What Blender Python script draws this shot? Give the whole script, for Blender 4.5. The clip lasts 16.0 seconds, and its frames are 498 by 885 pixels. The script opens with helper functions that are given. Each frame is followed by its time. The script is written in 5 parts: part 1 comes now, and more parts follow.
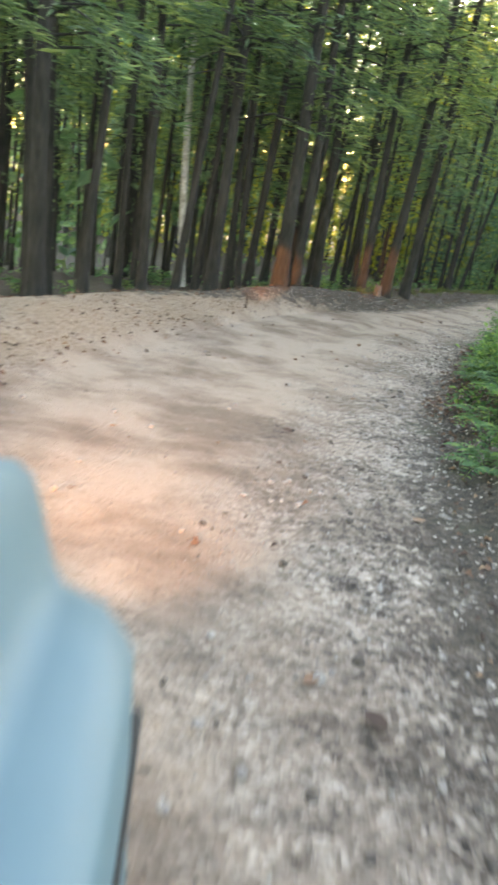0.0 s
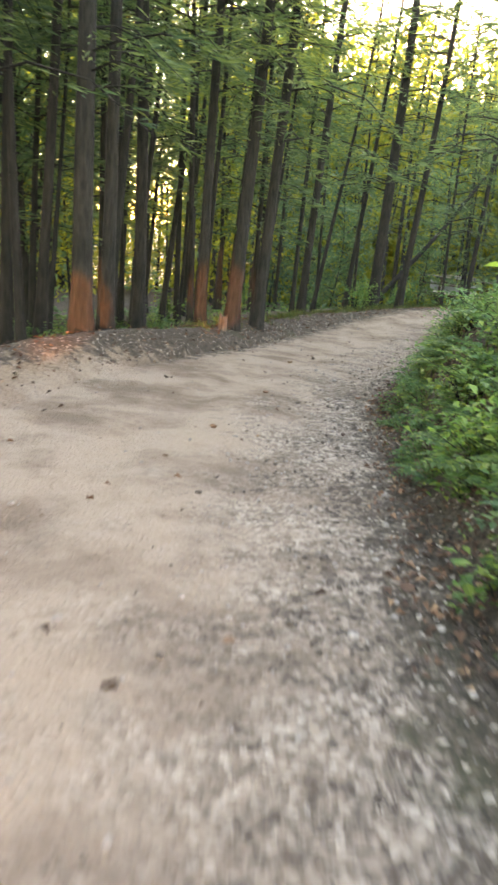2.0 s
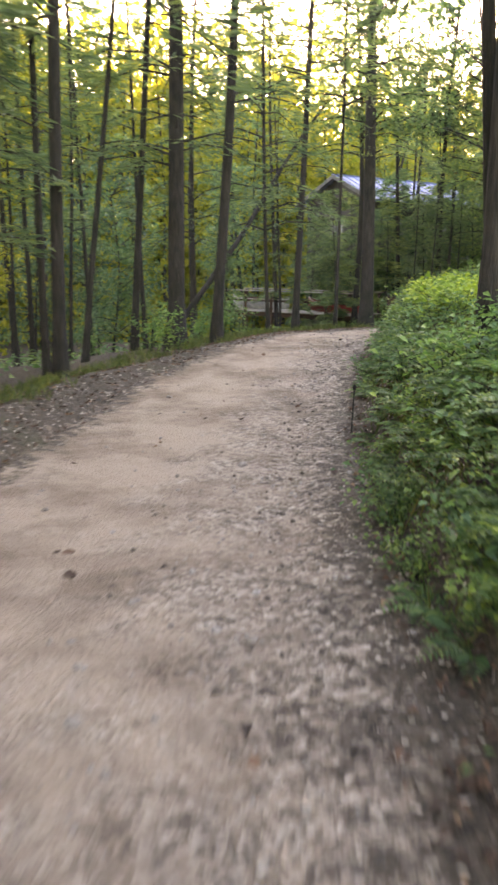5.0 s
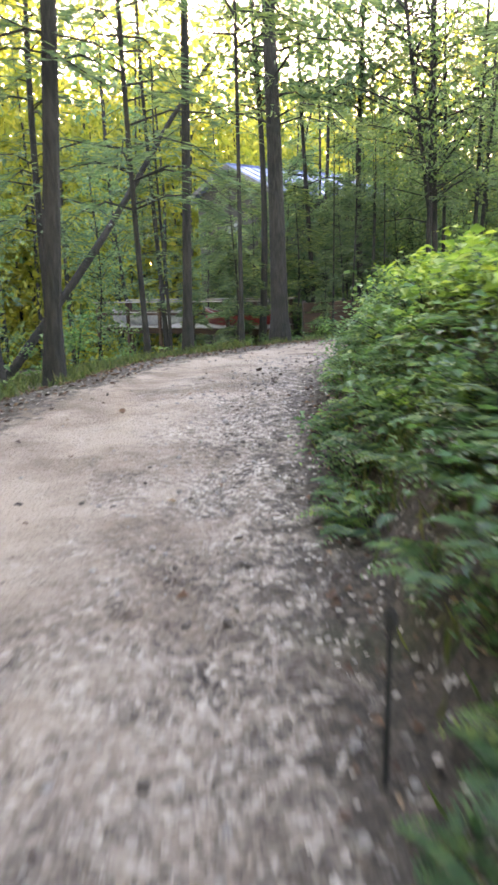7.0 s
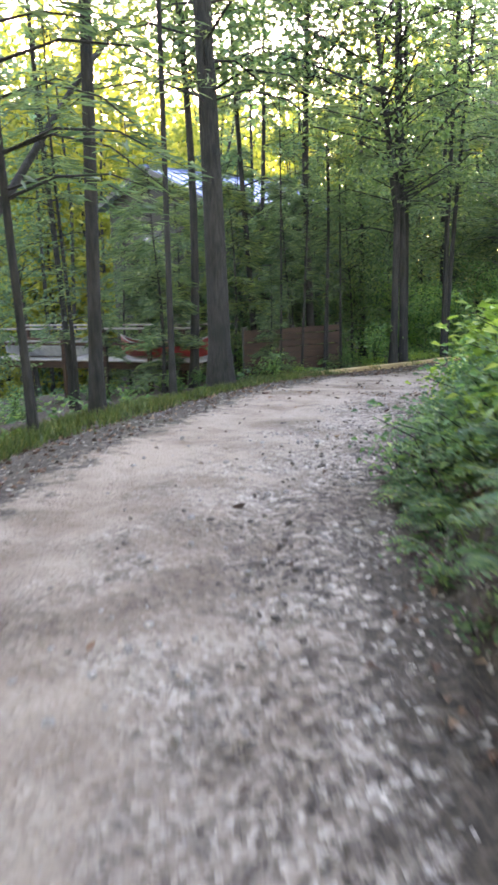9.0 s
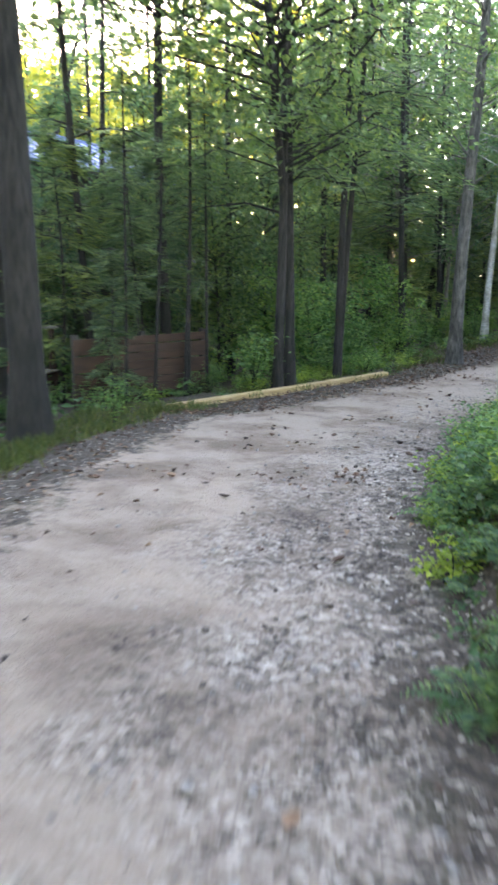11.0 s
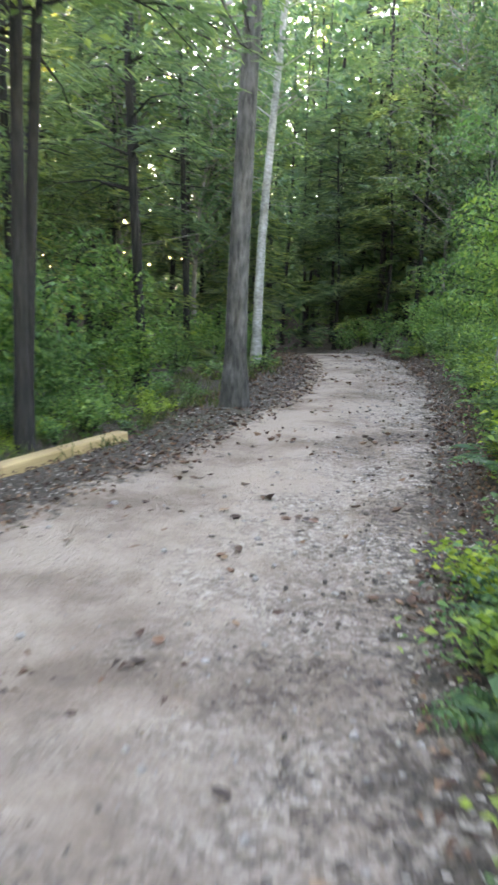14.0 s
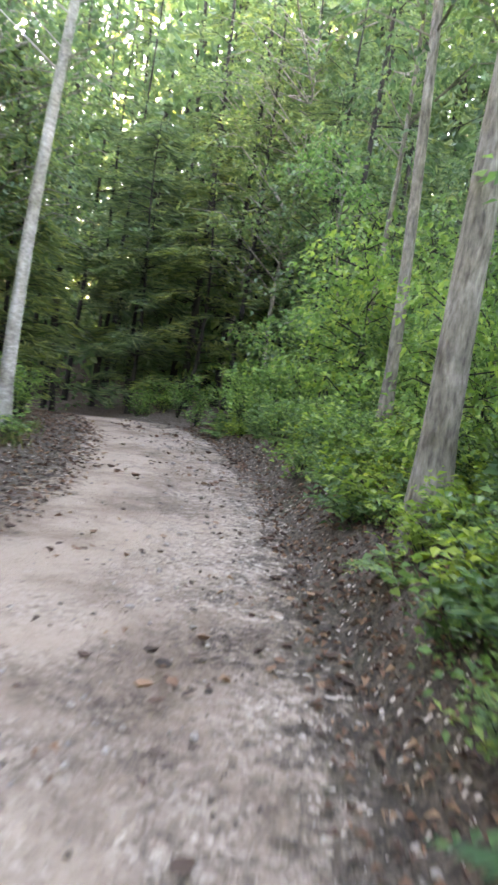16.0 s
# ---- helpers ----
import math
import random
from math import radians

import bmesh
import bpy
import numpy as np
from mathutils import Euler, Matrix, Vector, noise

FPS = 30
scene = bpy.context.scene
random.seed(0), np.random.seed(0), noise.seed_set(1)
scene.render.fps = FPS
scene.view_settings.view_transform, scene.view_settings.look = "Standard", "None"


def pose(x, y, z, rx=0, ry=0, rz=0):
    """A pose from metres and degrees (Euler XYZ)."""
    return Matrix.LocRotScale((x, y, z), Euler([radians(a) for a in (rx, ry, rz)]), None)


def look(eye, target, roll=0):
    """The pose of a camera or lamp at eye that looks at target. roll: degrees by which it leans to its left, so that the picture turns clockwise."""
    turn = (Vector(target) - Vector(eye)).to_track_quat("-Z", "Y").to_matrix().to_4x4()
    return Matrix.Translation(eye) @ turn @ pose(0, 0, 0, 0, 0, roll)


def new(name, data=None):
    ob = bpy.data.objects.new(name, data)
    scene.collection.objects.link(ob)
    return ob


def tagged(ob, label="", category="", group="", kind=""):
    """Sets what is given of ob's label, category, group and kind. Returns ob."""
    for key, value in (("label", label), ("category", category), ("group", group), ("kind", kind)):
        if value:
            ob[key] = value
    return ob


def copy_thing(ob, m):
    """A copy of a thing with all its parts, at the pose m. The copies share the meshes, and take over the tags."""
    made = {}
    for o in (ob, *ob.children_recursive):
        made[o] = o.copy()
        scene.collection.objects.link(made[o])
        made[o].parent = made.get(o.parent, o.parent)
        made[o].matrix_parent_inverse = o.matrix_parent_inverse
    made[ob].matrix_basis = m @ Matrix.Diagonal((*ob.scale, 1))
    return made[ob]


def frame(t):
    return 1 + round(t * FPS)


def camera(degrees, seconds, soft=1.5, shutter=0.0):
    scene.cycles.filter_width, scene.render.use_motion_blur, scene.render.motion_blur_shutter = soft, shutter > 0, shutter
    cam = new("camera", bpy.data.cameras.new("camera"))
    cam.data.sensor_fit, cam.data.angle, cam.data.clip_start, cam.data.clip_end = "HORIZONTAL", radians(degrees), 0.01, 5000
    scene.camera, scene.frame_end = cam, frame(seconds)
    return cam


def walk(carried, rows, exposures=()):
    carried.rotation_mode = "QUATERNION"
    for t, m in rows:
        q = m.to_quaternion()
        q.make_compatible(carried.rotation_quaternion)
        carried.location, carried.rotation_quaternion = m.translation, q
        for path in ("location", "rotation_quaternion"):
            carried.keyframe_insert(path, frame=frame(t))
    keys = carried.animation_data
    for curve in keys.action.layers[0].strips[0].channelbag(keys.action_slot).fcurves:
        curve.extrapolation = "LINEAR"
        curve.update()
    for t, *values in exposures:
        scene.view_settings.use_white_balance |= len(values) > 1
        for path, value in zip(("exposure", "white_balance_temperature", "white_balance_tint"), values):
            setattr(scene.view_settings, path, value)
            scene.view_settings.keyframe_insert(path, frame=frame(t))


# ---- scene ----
# ---- the camera and its way, out of a car's side window along a forest track ----
cam = camera(36.1, 16.0, soft=2.8, shutter=0.55)
PATH = [
    (0, (0.003, -0.000, 1.503), (0.030, 4.714, -0.162), 9.33),
    (0.5, (0.020, 1.261, 1.376), (0.404, 5.996, -0.183), 7.88),
    (1, (0.110, 2.574, 1.253), (0.756, 7.302, -0.239), 7.37),
    (1.5, (0.321, 3.942, 1.116), (1.155, 8.662, -0.307), 6.23),
    (2, (0.548, 5.355, 0.996), (1.493, 10.067, -0.384), 5.32),
    (2.5, (0.775, 6.792, 0.912), (1.923, 11.463, -0.454), 4.79),
    (3, (1.133, 8.266, 0.777), (2.448, 12.899, -0.567), 3.82),
    (3.5, (1.600, 9.978, 0.691), (3.078, 14.584, -0.575), 3.06),
    (4, (2.133, 11.531, 0.607), (3.828, 16.083, -0.576), 2.10),
    (4.5, (2.625, 12.963, 0.538), (4.586, 17.409, -0.641), 1.19),
    (5, (3.305, 14.345, 0.480), (5.445, 18.709, -0.693), 0.06),
    (5.2, (3.608, 14.879, 0.448), (5.834, 19.194, -0.744), 0.05),
    (7.3, (7.045, 20.651, 0.016), (9.766, 24.702, -1.074), -2.10),
    (7.5, (7.317, 21.170, -0.003), (10.068, 25.200, -1.095), -2.15),
    (8, (8.013, 22.316, -0.040), (10.868, 26.291, -1.065), -2.13),
    (8.2, (8.292, 22.730, -0.019), (11.198, 26.668, -1.045), -1.98),
    (10.3, (11.118, 26.699, 0.388), (14.649, 30.083, -0.649), -1.15),
    (10.5, (11.618, 27.127, 0.388), (15.219, 30.427, -0.678), -0.81),
    (11, (12.927, 28.225, 0.293), (16.716, 31.293, -0.817), 0.34),
    (11.5, (14.232, 29.230, 0.126), (18.212, 32.040, -0.999), 1.71),
    (12, (15.465, 30.073, 0.037), (19.621, 32.615, -1.087), 2.73),
    (12.5, (16.613, 30.722, -0.048), (20.926, 33.003, -1.142), 3.19),
    (13, (17.771, 31.334, -0.095), (22.199, 33.400, -1.157), 2.80),
    (13.5, (18.903, 31.847, -0.156), (23.446, 33.693, -1.128), 1.72),
    (14, (20.210, 32.321, -0.282), (24.852, 33.899, -1.264), 1.59),
    (14.5, (21.444, 32.726, -0.386), (26.175, 34.045, -1.323), 1.26),
    (15, (22.772, 33.015, -0.485), (27.628, 33.858, -1.331), 5.50),
    (15.5, (24.123, 33.191, -0.511), (29.063, 33.749, -1.049), 7.43),
    (16, (25.413, 33.313, -0.510), (30.379, 33.641, -0.983), 8.73),
]
walk(cam, [(t, look(eye, target, roll)) for t, eye, target, roll in PATH],
     exposures=[(0, 4.42, 8200, 18), (0.5, 4.4, 7500, 17), (1, 4.54, 8200, 19), (2, 4.58, 9200, 25), (3, 4.56, 10300, 31), (4, 4.62, 9200, 31), (5, 4.64, 9400, 37), (7.5, 5.07, 7900, 33), (8, 4.94, 7800, 33), (10.5, 4.93, 7450, 30), (11, 4.94, 7400, 29), (12, 5.1, 7500, 29), (13, 5.22, 7700, 29), (14, 5.36, 8000, 30), (15, 5.4, 8500, 31), (16, 5.68, 8500, 37)])

# ---- light: late afternoon sky, a low sun beyond the cabin ----
SUN_AZ, SUN_EL = 33.0, 8.5          # degrees from +y towards +x, and above the horizon
world = bpy.data.worlds.new("sky")
scene.world = world
world.use_nodes = True
wn = world.node_tree.nodes
sky = wn.new("ShaderNodeTexSky")
sky.sky_type, sky.sun_disc = "NISHITA", False
sky.air_density, sky.dust_density, sky.ozone_density = 1.0, 0.6, 1.0
sky.sun_elevation, sky.sun_rotation = radians(SUN_EL), radians(SUN_AZ)
wn["Background"].inputs["Strength"].default_value = 0.15
world.node_tree.links.new(sky.outputs[0], wn["Background"].inputs[0])
sun = new("sun", bpy.data.lights.new("sun", "SUN"))
sun.data.energy, sun.data.angle, sun.data.color = 3.3, radians(1), (1.0, 0.82, 0.52)
az, el = radians(SUN_AZ), radians(SUN_EL)
to_sun = Vector((math.sin(az) * math.cos(el), math.cos(az) * math.cos(el), math.sin(el)))
sun.matrix_world = look(to_sun * 100, (0, 0, 0))

BEAM, HIGH = 48.0, 1900.0     # watts of each headlight's low and high beam


# ---- materials ----
def material(name, rough=0.8, metal=0.0):
    m = bpy.data.materials.new(name)
    m.use_nodes = True
    b = m.node_tree.nodes["Principled BSDF"]
    b.inputs["Roughness"].default_value, b.inputs["Metallic"].default_value = rough, metal
    return m, m.node_tree.nodes, m.node_tree.links, b


def noise_node(n, l, scale, detail=5.0, coord="Object", stretch=(1, 1, 1), rough=0.6):
    tc, mp, nz = n.new("ShaderNodeTexCoord"), n.new("ShaderNodeMapping"), n.new("ShaderNodeTexNoise")
    mp.inputs["Scale"].default_value = stretch
    nz.inputs["Scale"].default_value, nz.inputs["Detail"].default_value = scale, detail
    nz.inputs["Roughness"].default_value = rough
    l.new(tc.outputs[coord], mp.inputs["Vector"])
    l.new(mp.outputs[0], nz.inputs["Vector"])
    return nz.outputs["Fac"]


def ramp(n, l, fac, stops):
    r = n.new("ShaderNodeValToRGB")
    while len(r.color_ramp.elements) < len(stops):
        r.color_ramp.elements.new(0.5)
    for e, (p, c) in zip(r.color_ramp.elements, stops):
        e.position, e.color = p, (*c, 1)
    l.new(fac, r.inputs[0])
    return r.outputs[0]


def mix(n, l, fac, a, b, kind="MIX"):
    m = n.new("ShaderNodeMix")
    m.data_type, m.blend_type = "RGBA", kind
    for s, v in ((m.inputs["Factor"], fac), (m.inputs["A"], a), (m.inputs["B"], b)):
        if isinstance(v, (int, float)):
            s.default_value = v
        elif isinstance(v, tuple):
            s.default_value = (*v, 1)
        else:
            l.new(v, s)
    return m.outputs["Result"]


def bump(n, l, b, height, strength=0.5, distance=0.02):
    k = n.new("ShaderNodeBump")
    k.inputs["Strength"].default_value, k.inputs["Distance"].default_value = strength, distance
    l.new(height, k.inputs["Height"])
    l.new(k.outputs[0], b.inputs["Normal"])


def two_scale(name, dark, light, fine, coarse, rough=0.85, bump_to=0.5, stretch=(1, 1, 1), stain=(0.6, 0.6, 0.6), metal=0.0, depth=0.02):
    """A surface with a fine grain between two colours and broad stains over it."""
    m, n, l, b = material(name, rough, metal)
    g = noise_node(n, l, fine, 6, stretch=stretch)
    c = ramp(n, l, g, [(0.3, dark), (0.7, light)])
    s = ramp(n, l, noise_node(n, l, coarse, 3), [(0.35, stain), (0.65, (1, 1, 1))])
    l.new(mix(n, l, 1.0, c, s, "MULTIPLY"), b.inputs["Base Color"])
    bump(n, l, b, g, bump_to, depth)
    return m


def leaf_material(name, dark, light, warm, glow=0.35):
    """Leaves: each its own green, light passes through them."""
    m, n, l, b = material(name, 0.42)
    geo, info = n.new("ShaderNodeNewGeometry"), n.new("ShaderNodeObjectInfo")
    c = ramp(n, l, geo.outputs["Random Per Island"], [(0.0, dark), (0.6, light), (1.0, warm)])
    hue = ramp(n, l, info.outputs["Random"], [(0.0, (0.7, 0.8, 0.85)), (0.5, (1.0, 1.0, 0.95)), (1.0, (1.35, 1.18, 0.8))])
    c = mix(n, l, 1.0, c, hue, "MULTIPLY")
    l.new(c, b.inputs["Base Color"])
    tr, mx = n.new("ShaderNodeBsdfTranslucent"), n.new("ShaderNodeMixShader")
    l.new(mix(n, l, 1.0, c, (1.28, 1.34, 0.86), "MULTIPLY"), tr.inputs[0])
    mx.inputs[0].default_value = glow
    l.new(b.outputs[0], mx.inputs[1])
    l.new(tr.outputs[0], mx.inputs[2])
    l.new(mx.outputs[0], n["Material Output"].inputs[0])
    return m


BARK = two_scale("bark", (0.006, 0.0055, 0.005), (0.043, 0.038, 0.032), 22, 1.1, 0.95, 1.0, (1, 1, 0.16), (0.42, 0.46, 0.38), depth=0.08)
GREY_BARK = two_scale("grey_bark", (0.085, 0.078, 0.066), (0.36, 0.34, 0.30), 26, 2.2, 0.9, 0.9, (1, 1, 0.3), (0.5, 0.5, 0.44), depth=0.05)
MID_BARK = two_scale("dark_grey_bark", (0.022, 0.021, 0.019), (0.18, 0.172, 0.155), 20, 1.8, 0.9, 1.0, (1, 1, 0.22), (0.38, 0.38, 0.34), depth=0.05)
PALE_BARK = two_scale("pale_bark", (0.22, 0.21, 0.19), (0.55, 0.53, 0.5), 14, 2.0, 0.85, 0.8, (1, 1, 1.6), (0.5, 0.5, 0.46), depth=0.03)
NEEDLE = leaf_material("needles", (0.045, 0.084, 0.05), (0.10, 0.165, 0.092), (0.20, 0.26, 0.115), 0.55)
BROAD = leaf_material("broad_leaves", (0.044, 0.092, 0.054), (0.088, 0.170, 0.092), (0.17, 0.245, 0.11), 0.52)
SHRUB = leaf_material("shrub_leaves", (0.036, 0.09, 0.042), (0.085, 0.19, 0.075), (0.18, 0.27, 0.085), 0.5)
# this yellow-green stands in for low sun shining through the leaves
SUN_TINTED = leaf_material("sun_tinted_leaves", (0.12, 0.15, 0.025), (0.26, 0.26, 0.045), (0.40, 0.34, 0.06), 0.68)
BRIGHT = leaf_material("fresh_leaves", (0.055, 0.14, 0.05), (0.12, 0.25, 0.085), (0.22, 0.33, 0.105), 0.55)
LIME = leaf_material("yellow_green_shoots", (0.11, 0.19, 0.035), (0.20, 0.31, 0.06), (0.33, 0.41, 0.09), 0.55)
GRASS = leaf_material("grass_blades", (0.025, 0.05, 0.012), (0.055, 0.095, 0.022), (0.13, 0.13, 0.045), 0.3)


def soil_colour(n, l):
    c = ramp(n, l, noise_node(n, l, 18, 8, rough=0.75), [(0.32, (0.018, 0.014, 0.010)), (0.5, (0.055, 0.041, 0.030)), (0.68, (0.17, 0.13, 0.095))])
    moss = ramp(n, l, noise_node(n, l, 0.7, 4), [(0.56, (0, 0, 0)), (0.74, (0.5, 0.5, 0.5))])
    return mix(n, l, moss, c, (0.05, 0.07, 0.022))


def road_material():
    """Crushed pale stone and dust; towards the verge it gives way to dark soil in patches."""
    m, n, l, b = material("gravel_road", 0.95)
    tc, vo = n.new("ShaderNodeTexCoord"), n.new("ShaderNodeTexVoronoi")
    vo.inputs["Scale"].default_value = 38
    l.new(tc.outputs["Object"], vo.inputs["Vector"])
    stones = ramp(n, l, vo.outputs["Color"], [(0.1, (0.08, 0.062, 0.05)), (0.5, (0.35, 0.28, 0.23)), (0.9, (0.64, 0.55, 0.475))])
    earth = ramp(n, l, noise_node(n, l, 60, 6), [(0.3, (0.318, 0.237, 0.182)), (0.7, (0.425, 0.325, 0.255))])
    worn = n.new("ShaderNodeAttribute")
    worn.attribute_name = "loose"
    patch, sum_ = noise_node(n, l, 1.6, 6, rough=0.7), n.new("ShaderNodeMath")
    l.new(patch, sum_.inputs[0])
    l.new(worn.outputs["Fac"], sum_.inputs[1])
    coarse = ramp(n, l, sum_.outputs[0], [(0.56, (0, 0, 0)), (0.98, (0.95, 0.95, 0.95))])
    c = mix(n, l, coarse, earth, stones)
    clods = ramp(n, l, noise_node(n, l, 11, 10, rough=0.82), [(0.44, (0.09, 0.072, 0.06)), (0.50, (0.8, 0.8, 0.8)), (0.60, (1.12, 1.12, 1.12))])
    c = mix(n, l, coarse, c, mix(n, l, 1.0, c, clods, "MULTIPLY"))
    specks = ramp(n, l, noise_node(n, l, 8, 9, rough=0.8), [(0.32, (0.30, 0.25, 0.22)), (0.41, (1, 1, 1))])
    c = mix(n, l, 1.0, c, specks, "MULTIPLY")
    damp = ramp(n, l, noise_node(n, l, 0.9, 6, rough=0.65), [(0.38, (0.52, 0.48, 0.45)), (0.56, (1, 1, 1))])
    c = mix(n, l, 1.0, c, damp, "MULTIPLY")
    heap, cover = n.new("ShaderNodeAttribute"), n.new("ShaderNodeMath")
    heap.attribute_name, cover.operation = "sand", "MULTIPLY"
    l.new(heap.outputs["Fac"], cover.inputs[0])
    l.new(ramp(n, l, noise_node(n, l, 3.4, 8, rough=0.75), [(0.3, (0.35, 0.35, 0.35)), (0.55, (1, 1, 1))]), cover.inputs[1])
    bits = ramp(n, l, noise_node(n, l, 22, 8, rough=0.8), [(0.36, (0.06, 0.04, 0.027)), (0.48, (0.27, 0.19, 0.13)), (0.66, (0.39, 0.30, 0.225))])
    c = mix(n, l, cover.outputs[0], c, bits)
    at, add = n.new("ShaderNodeAttribute"), n.new("ShaderNodeMath")
    at.attribute_name = "verge"
    wob, mul = noise_node(n, l, 5.0, 9, rough=0.78), n.new("ShaderNodeMath")
    mul.operation = "MULTIPLY_ADD"
    mul.inputs[1].default_value, mul.inputs[2].default_value = 2.6, -1.3
    l.new(wob, mul.inputs[0])
    l.new(at.outputs["Fac"], add.inputs[0])
    l.new(mul.outputs[0], add.inputs[1])
    keep = ramp(n, l, add.outputs[0], [(0.1, (0, 0, 0)), (0.42, (1, 1, 1))])
    pebbles = ramp(n, l, vo.outputs["Color"], [(0.84, (0, 0, 0)), (0.88, (0.7, 0.7, 0.7))])
    dirt = mix(n, l, pebbles, soil_colour(n, l), stones)
    l.new(mix(n, l, keep, dirt, c), b.inputs["Base Color"])
    h = n.new("ShaderNodeMath")
    l.new(noise_node(n, l, 34, 6, rough=0.7), h.inputs[0])
    l.new(vo.outputs["Distance"], h.inputs[1])
    bump(n, l, b, h.outputs[0], 1.0, 0.028)
    return m


def soil_material():
    m, n, l, b = material("forest_soil", 1.0)
    l.new(soil_colour(n, l), b.inputs["Base Color"])
    bump(n, l, b, noise_node(n, l, 30, 8, rough=0.8), 1.0, 0.05)
    return m


ROAD, SOIL = road_material(), soil_material()


# ---- mesh helpers ----
def link_mesh(name, verts, faces, mats, parent=None, label="", smooth=False, index=None):
    me = bpy.data.meshes.new(name)
    me.from_pydata(np.asarray(verts, float).tolist() if isinstance(verts, np.ndarray) else verts, [], faces.tolist() if isinstance(faces, np.ndarray) else faces)
    for mt in mats if isinstance(mats, (list, tuple)) else [mats]:
        me.materials.append(mt)
    if index is not None:
        me.polygons.foreach_set("material_index", index)
    if smooth:
        me.polygons.foreach_set("use_smooth", [True] * len(me.polygons))
    ob = new(name, me)
    if parent:
        ob.parent = parent
    if label:
        ob["label"] = label
    return ob


def part(name, bm, mat, parent, label="", smooth=False):
    me = bpy.data.meshes.new(name)
    bm.to_mesh(me)
    bm.free()
    me.materials.append(mat)
    if smooth:
        me.polygons.foreach_set("use_smooth", [True] * len(me.polygons))
    ob = new(name, me)
    ob.parent = parent
    if label:
        ob["label"] = label
    return ob


class Lattice:
    """Smooth value noise over the plane."""
    def __init__(self, seed):
        self.t = np.random.default_rng(seed).random((256, 256))

    def __call__(self, x, y):
        xi, yi = np.floor(x).astype(int), np.floor(y).astype(int)
        u, v = x - xi, y - yi
        u, v = u * u * (3 - 2 * u), v * v * (3 - 2 * v)
        g = lambda a, b: self.t[a & 255, b & 255]
        return (g(xi, yi) * (1 - u) + g(xi + 1, yi) * u) * (1 - v) + (g(xi, yi + 1) * (1 - u) + g(xi + 1, yi + 1) * u) * v - 0.5


LA, LB, LC = Lattice(1), Lattice(2), Lattice(3)

# ---- the lie of the land: the track's line (x, y, height) under the window, then its two sides ----
LINE = np.array([(-0.45, -22, 1.7), (-0.3, -10, 1.0), (-0.16, -4, 0.39), (0.07, 2.05, -0.2), (0.48, 4.93, -0.47), (1.06, 7.97, -0.7), (1.87, 10.75, -0.85),
                 (2.96, 13.65, -0.99), (4.43, 16.25, -1.15), (5.9, 18.73, -1.32), (7.46, 21.4, -1.42), (9.1, 23.86, -1.36),
                 (10.85, 26.32, -1.18), (13.06, 28.33, -1.22), (15.47, 30.07, -1.46), (18.11, 31.49, -1.61), (20.95, 32.56, -1.84),
                 (23.85, 33.16, -2.01), (26.8, 33.47, -2.0), (29.78, 33.81, -1.98), (32.77, 34.14, -1.97), (35.75, 34.6, -1.96),
                 (38.73, 35.3, -1.95), (41.6, 36.5, -2.0), (44.0, 38.4, -2.25), (46, 41, -2.7), (47.5, 44.5, -3.2), (48.5, 50, -3.6), (49, 60, -4)])
_d = np.r_[0, np.cumsum(np.linalg.norm(np.diff(LINE[:, :2], axis=0), axis=1))]
_s = np.arange(0, _d[-1], 0.2)
AXIS = np.stack([np.interp(_s, _d, LINE[:, k]) for k in range(3)], 1)
_k = np.hanning(15) / np.hanning(15).sum()
AXIS = np.stack([np.convolve(np.pad(AXIS[:, k], 7, mode="edge"), _k, "valid") for k in range(3)], 1)
S0 = np.interp(0.0, AXIS[:, 1], _s)
AXIS_S = _s - S0
_t = np.gradient(AXIS[:, :2], axis=0)
TANGENT = _t / np.linalg.norm(_t, axis=1)[:, None]


def along(x, y):
    """Distance along the track, distance to its left, and the track's height, for many points."""
    x, y = np.atleast_1d(np.asarray(x, float)), np.atleast_1d(np.asarray(y, float))
    i = np.empty(len(x), int)
    for a in range(0, len(x), 4000):
        i[a:a + 4000] = ((x[a:a + 4000, None] - AXIS[None, :, 0]) ** 2 + (y[a:a + 4000, None] - AXIS[None, :, 1]) ** 2).argmin(1)
    dx, dy = x - AXIS[i, 0], y - AXIS[i, 1]
    side = TANGENT[i, 0] * dy - TANGENT[i, 1] * dx
    far = np.hypot(dx, dy) * np.sign(side)
    return AXIS_S[i], np.where(np.abs(side) > 0.3, far, side), AXIS[i, 2]


def place(s, lat):
    """The point of the plan at a distance along the track and to its left."""
    k = np.clip(np.searchsorted(AXIS_S, s), 0, len(AXIS) - 1)
    return AXIS[k, 0] - TANGENT[k, 1] * lat, AXIS[k, 1] + TANGENT[k, 0] * lat


EDGE_S = [-20, 0, 5, 12, 16, 20, 26, 30, 36, 42, 48, 53, 58, 66, 90]
RIGHT = [-1.3, -1.25, -1.2, -1.1, -0.75, -0.62, -0.75, -0.8, -0.82, -0.72, -0.9, -0.9, -0.75, -0.8, -0.8]
LEFT = [2.8, 2.8, 2.8, 2.8, 2.8, 2.85, 2.75, 2.0, 2.4, 3.3, 2.15, 1.75, 1.9, 2.2, 2.4]


def shoulder(s):
    """Width of the sandy shoulder that the track has on its outer side where the ride begins."""
    return np.interp(s, [8, 17], [1.9, 0.0])


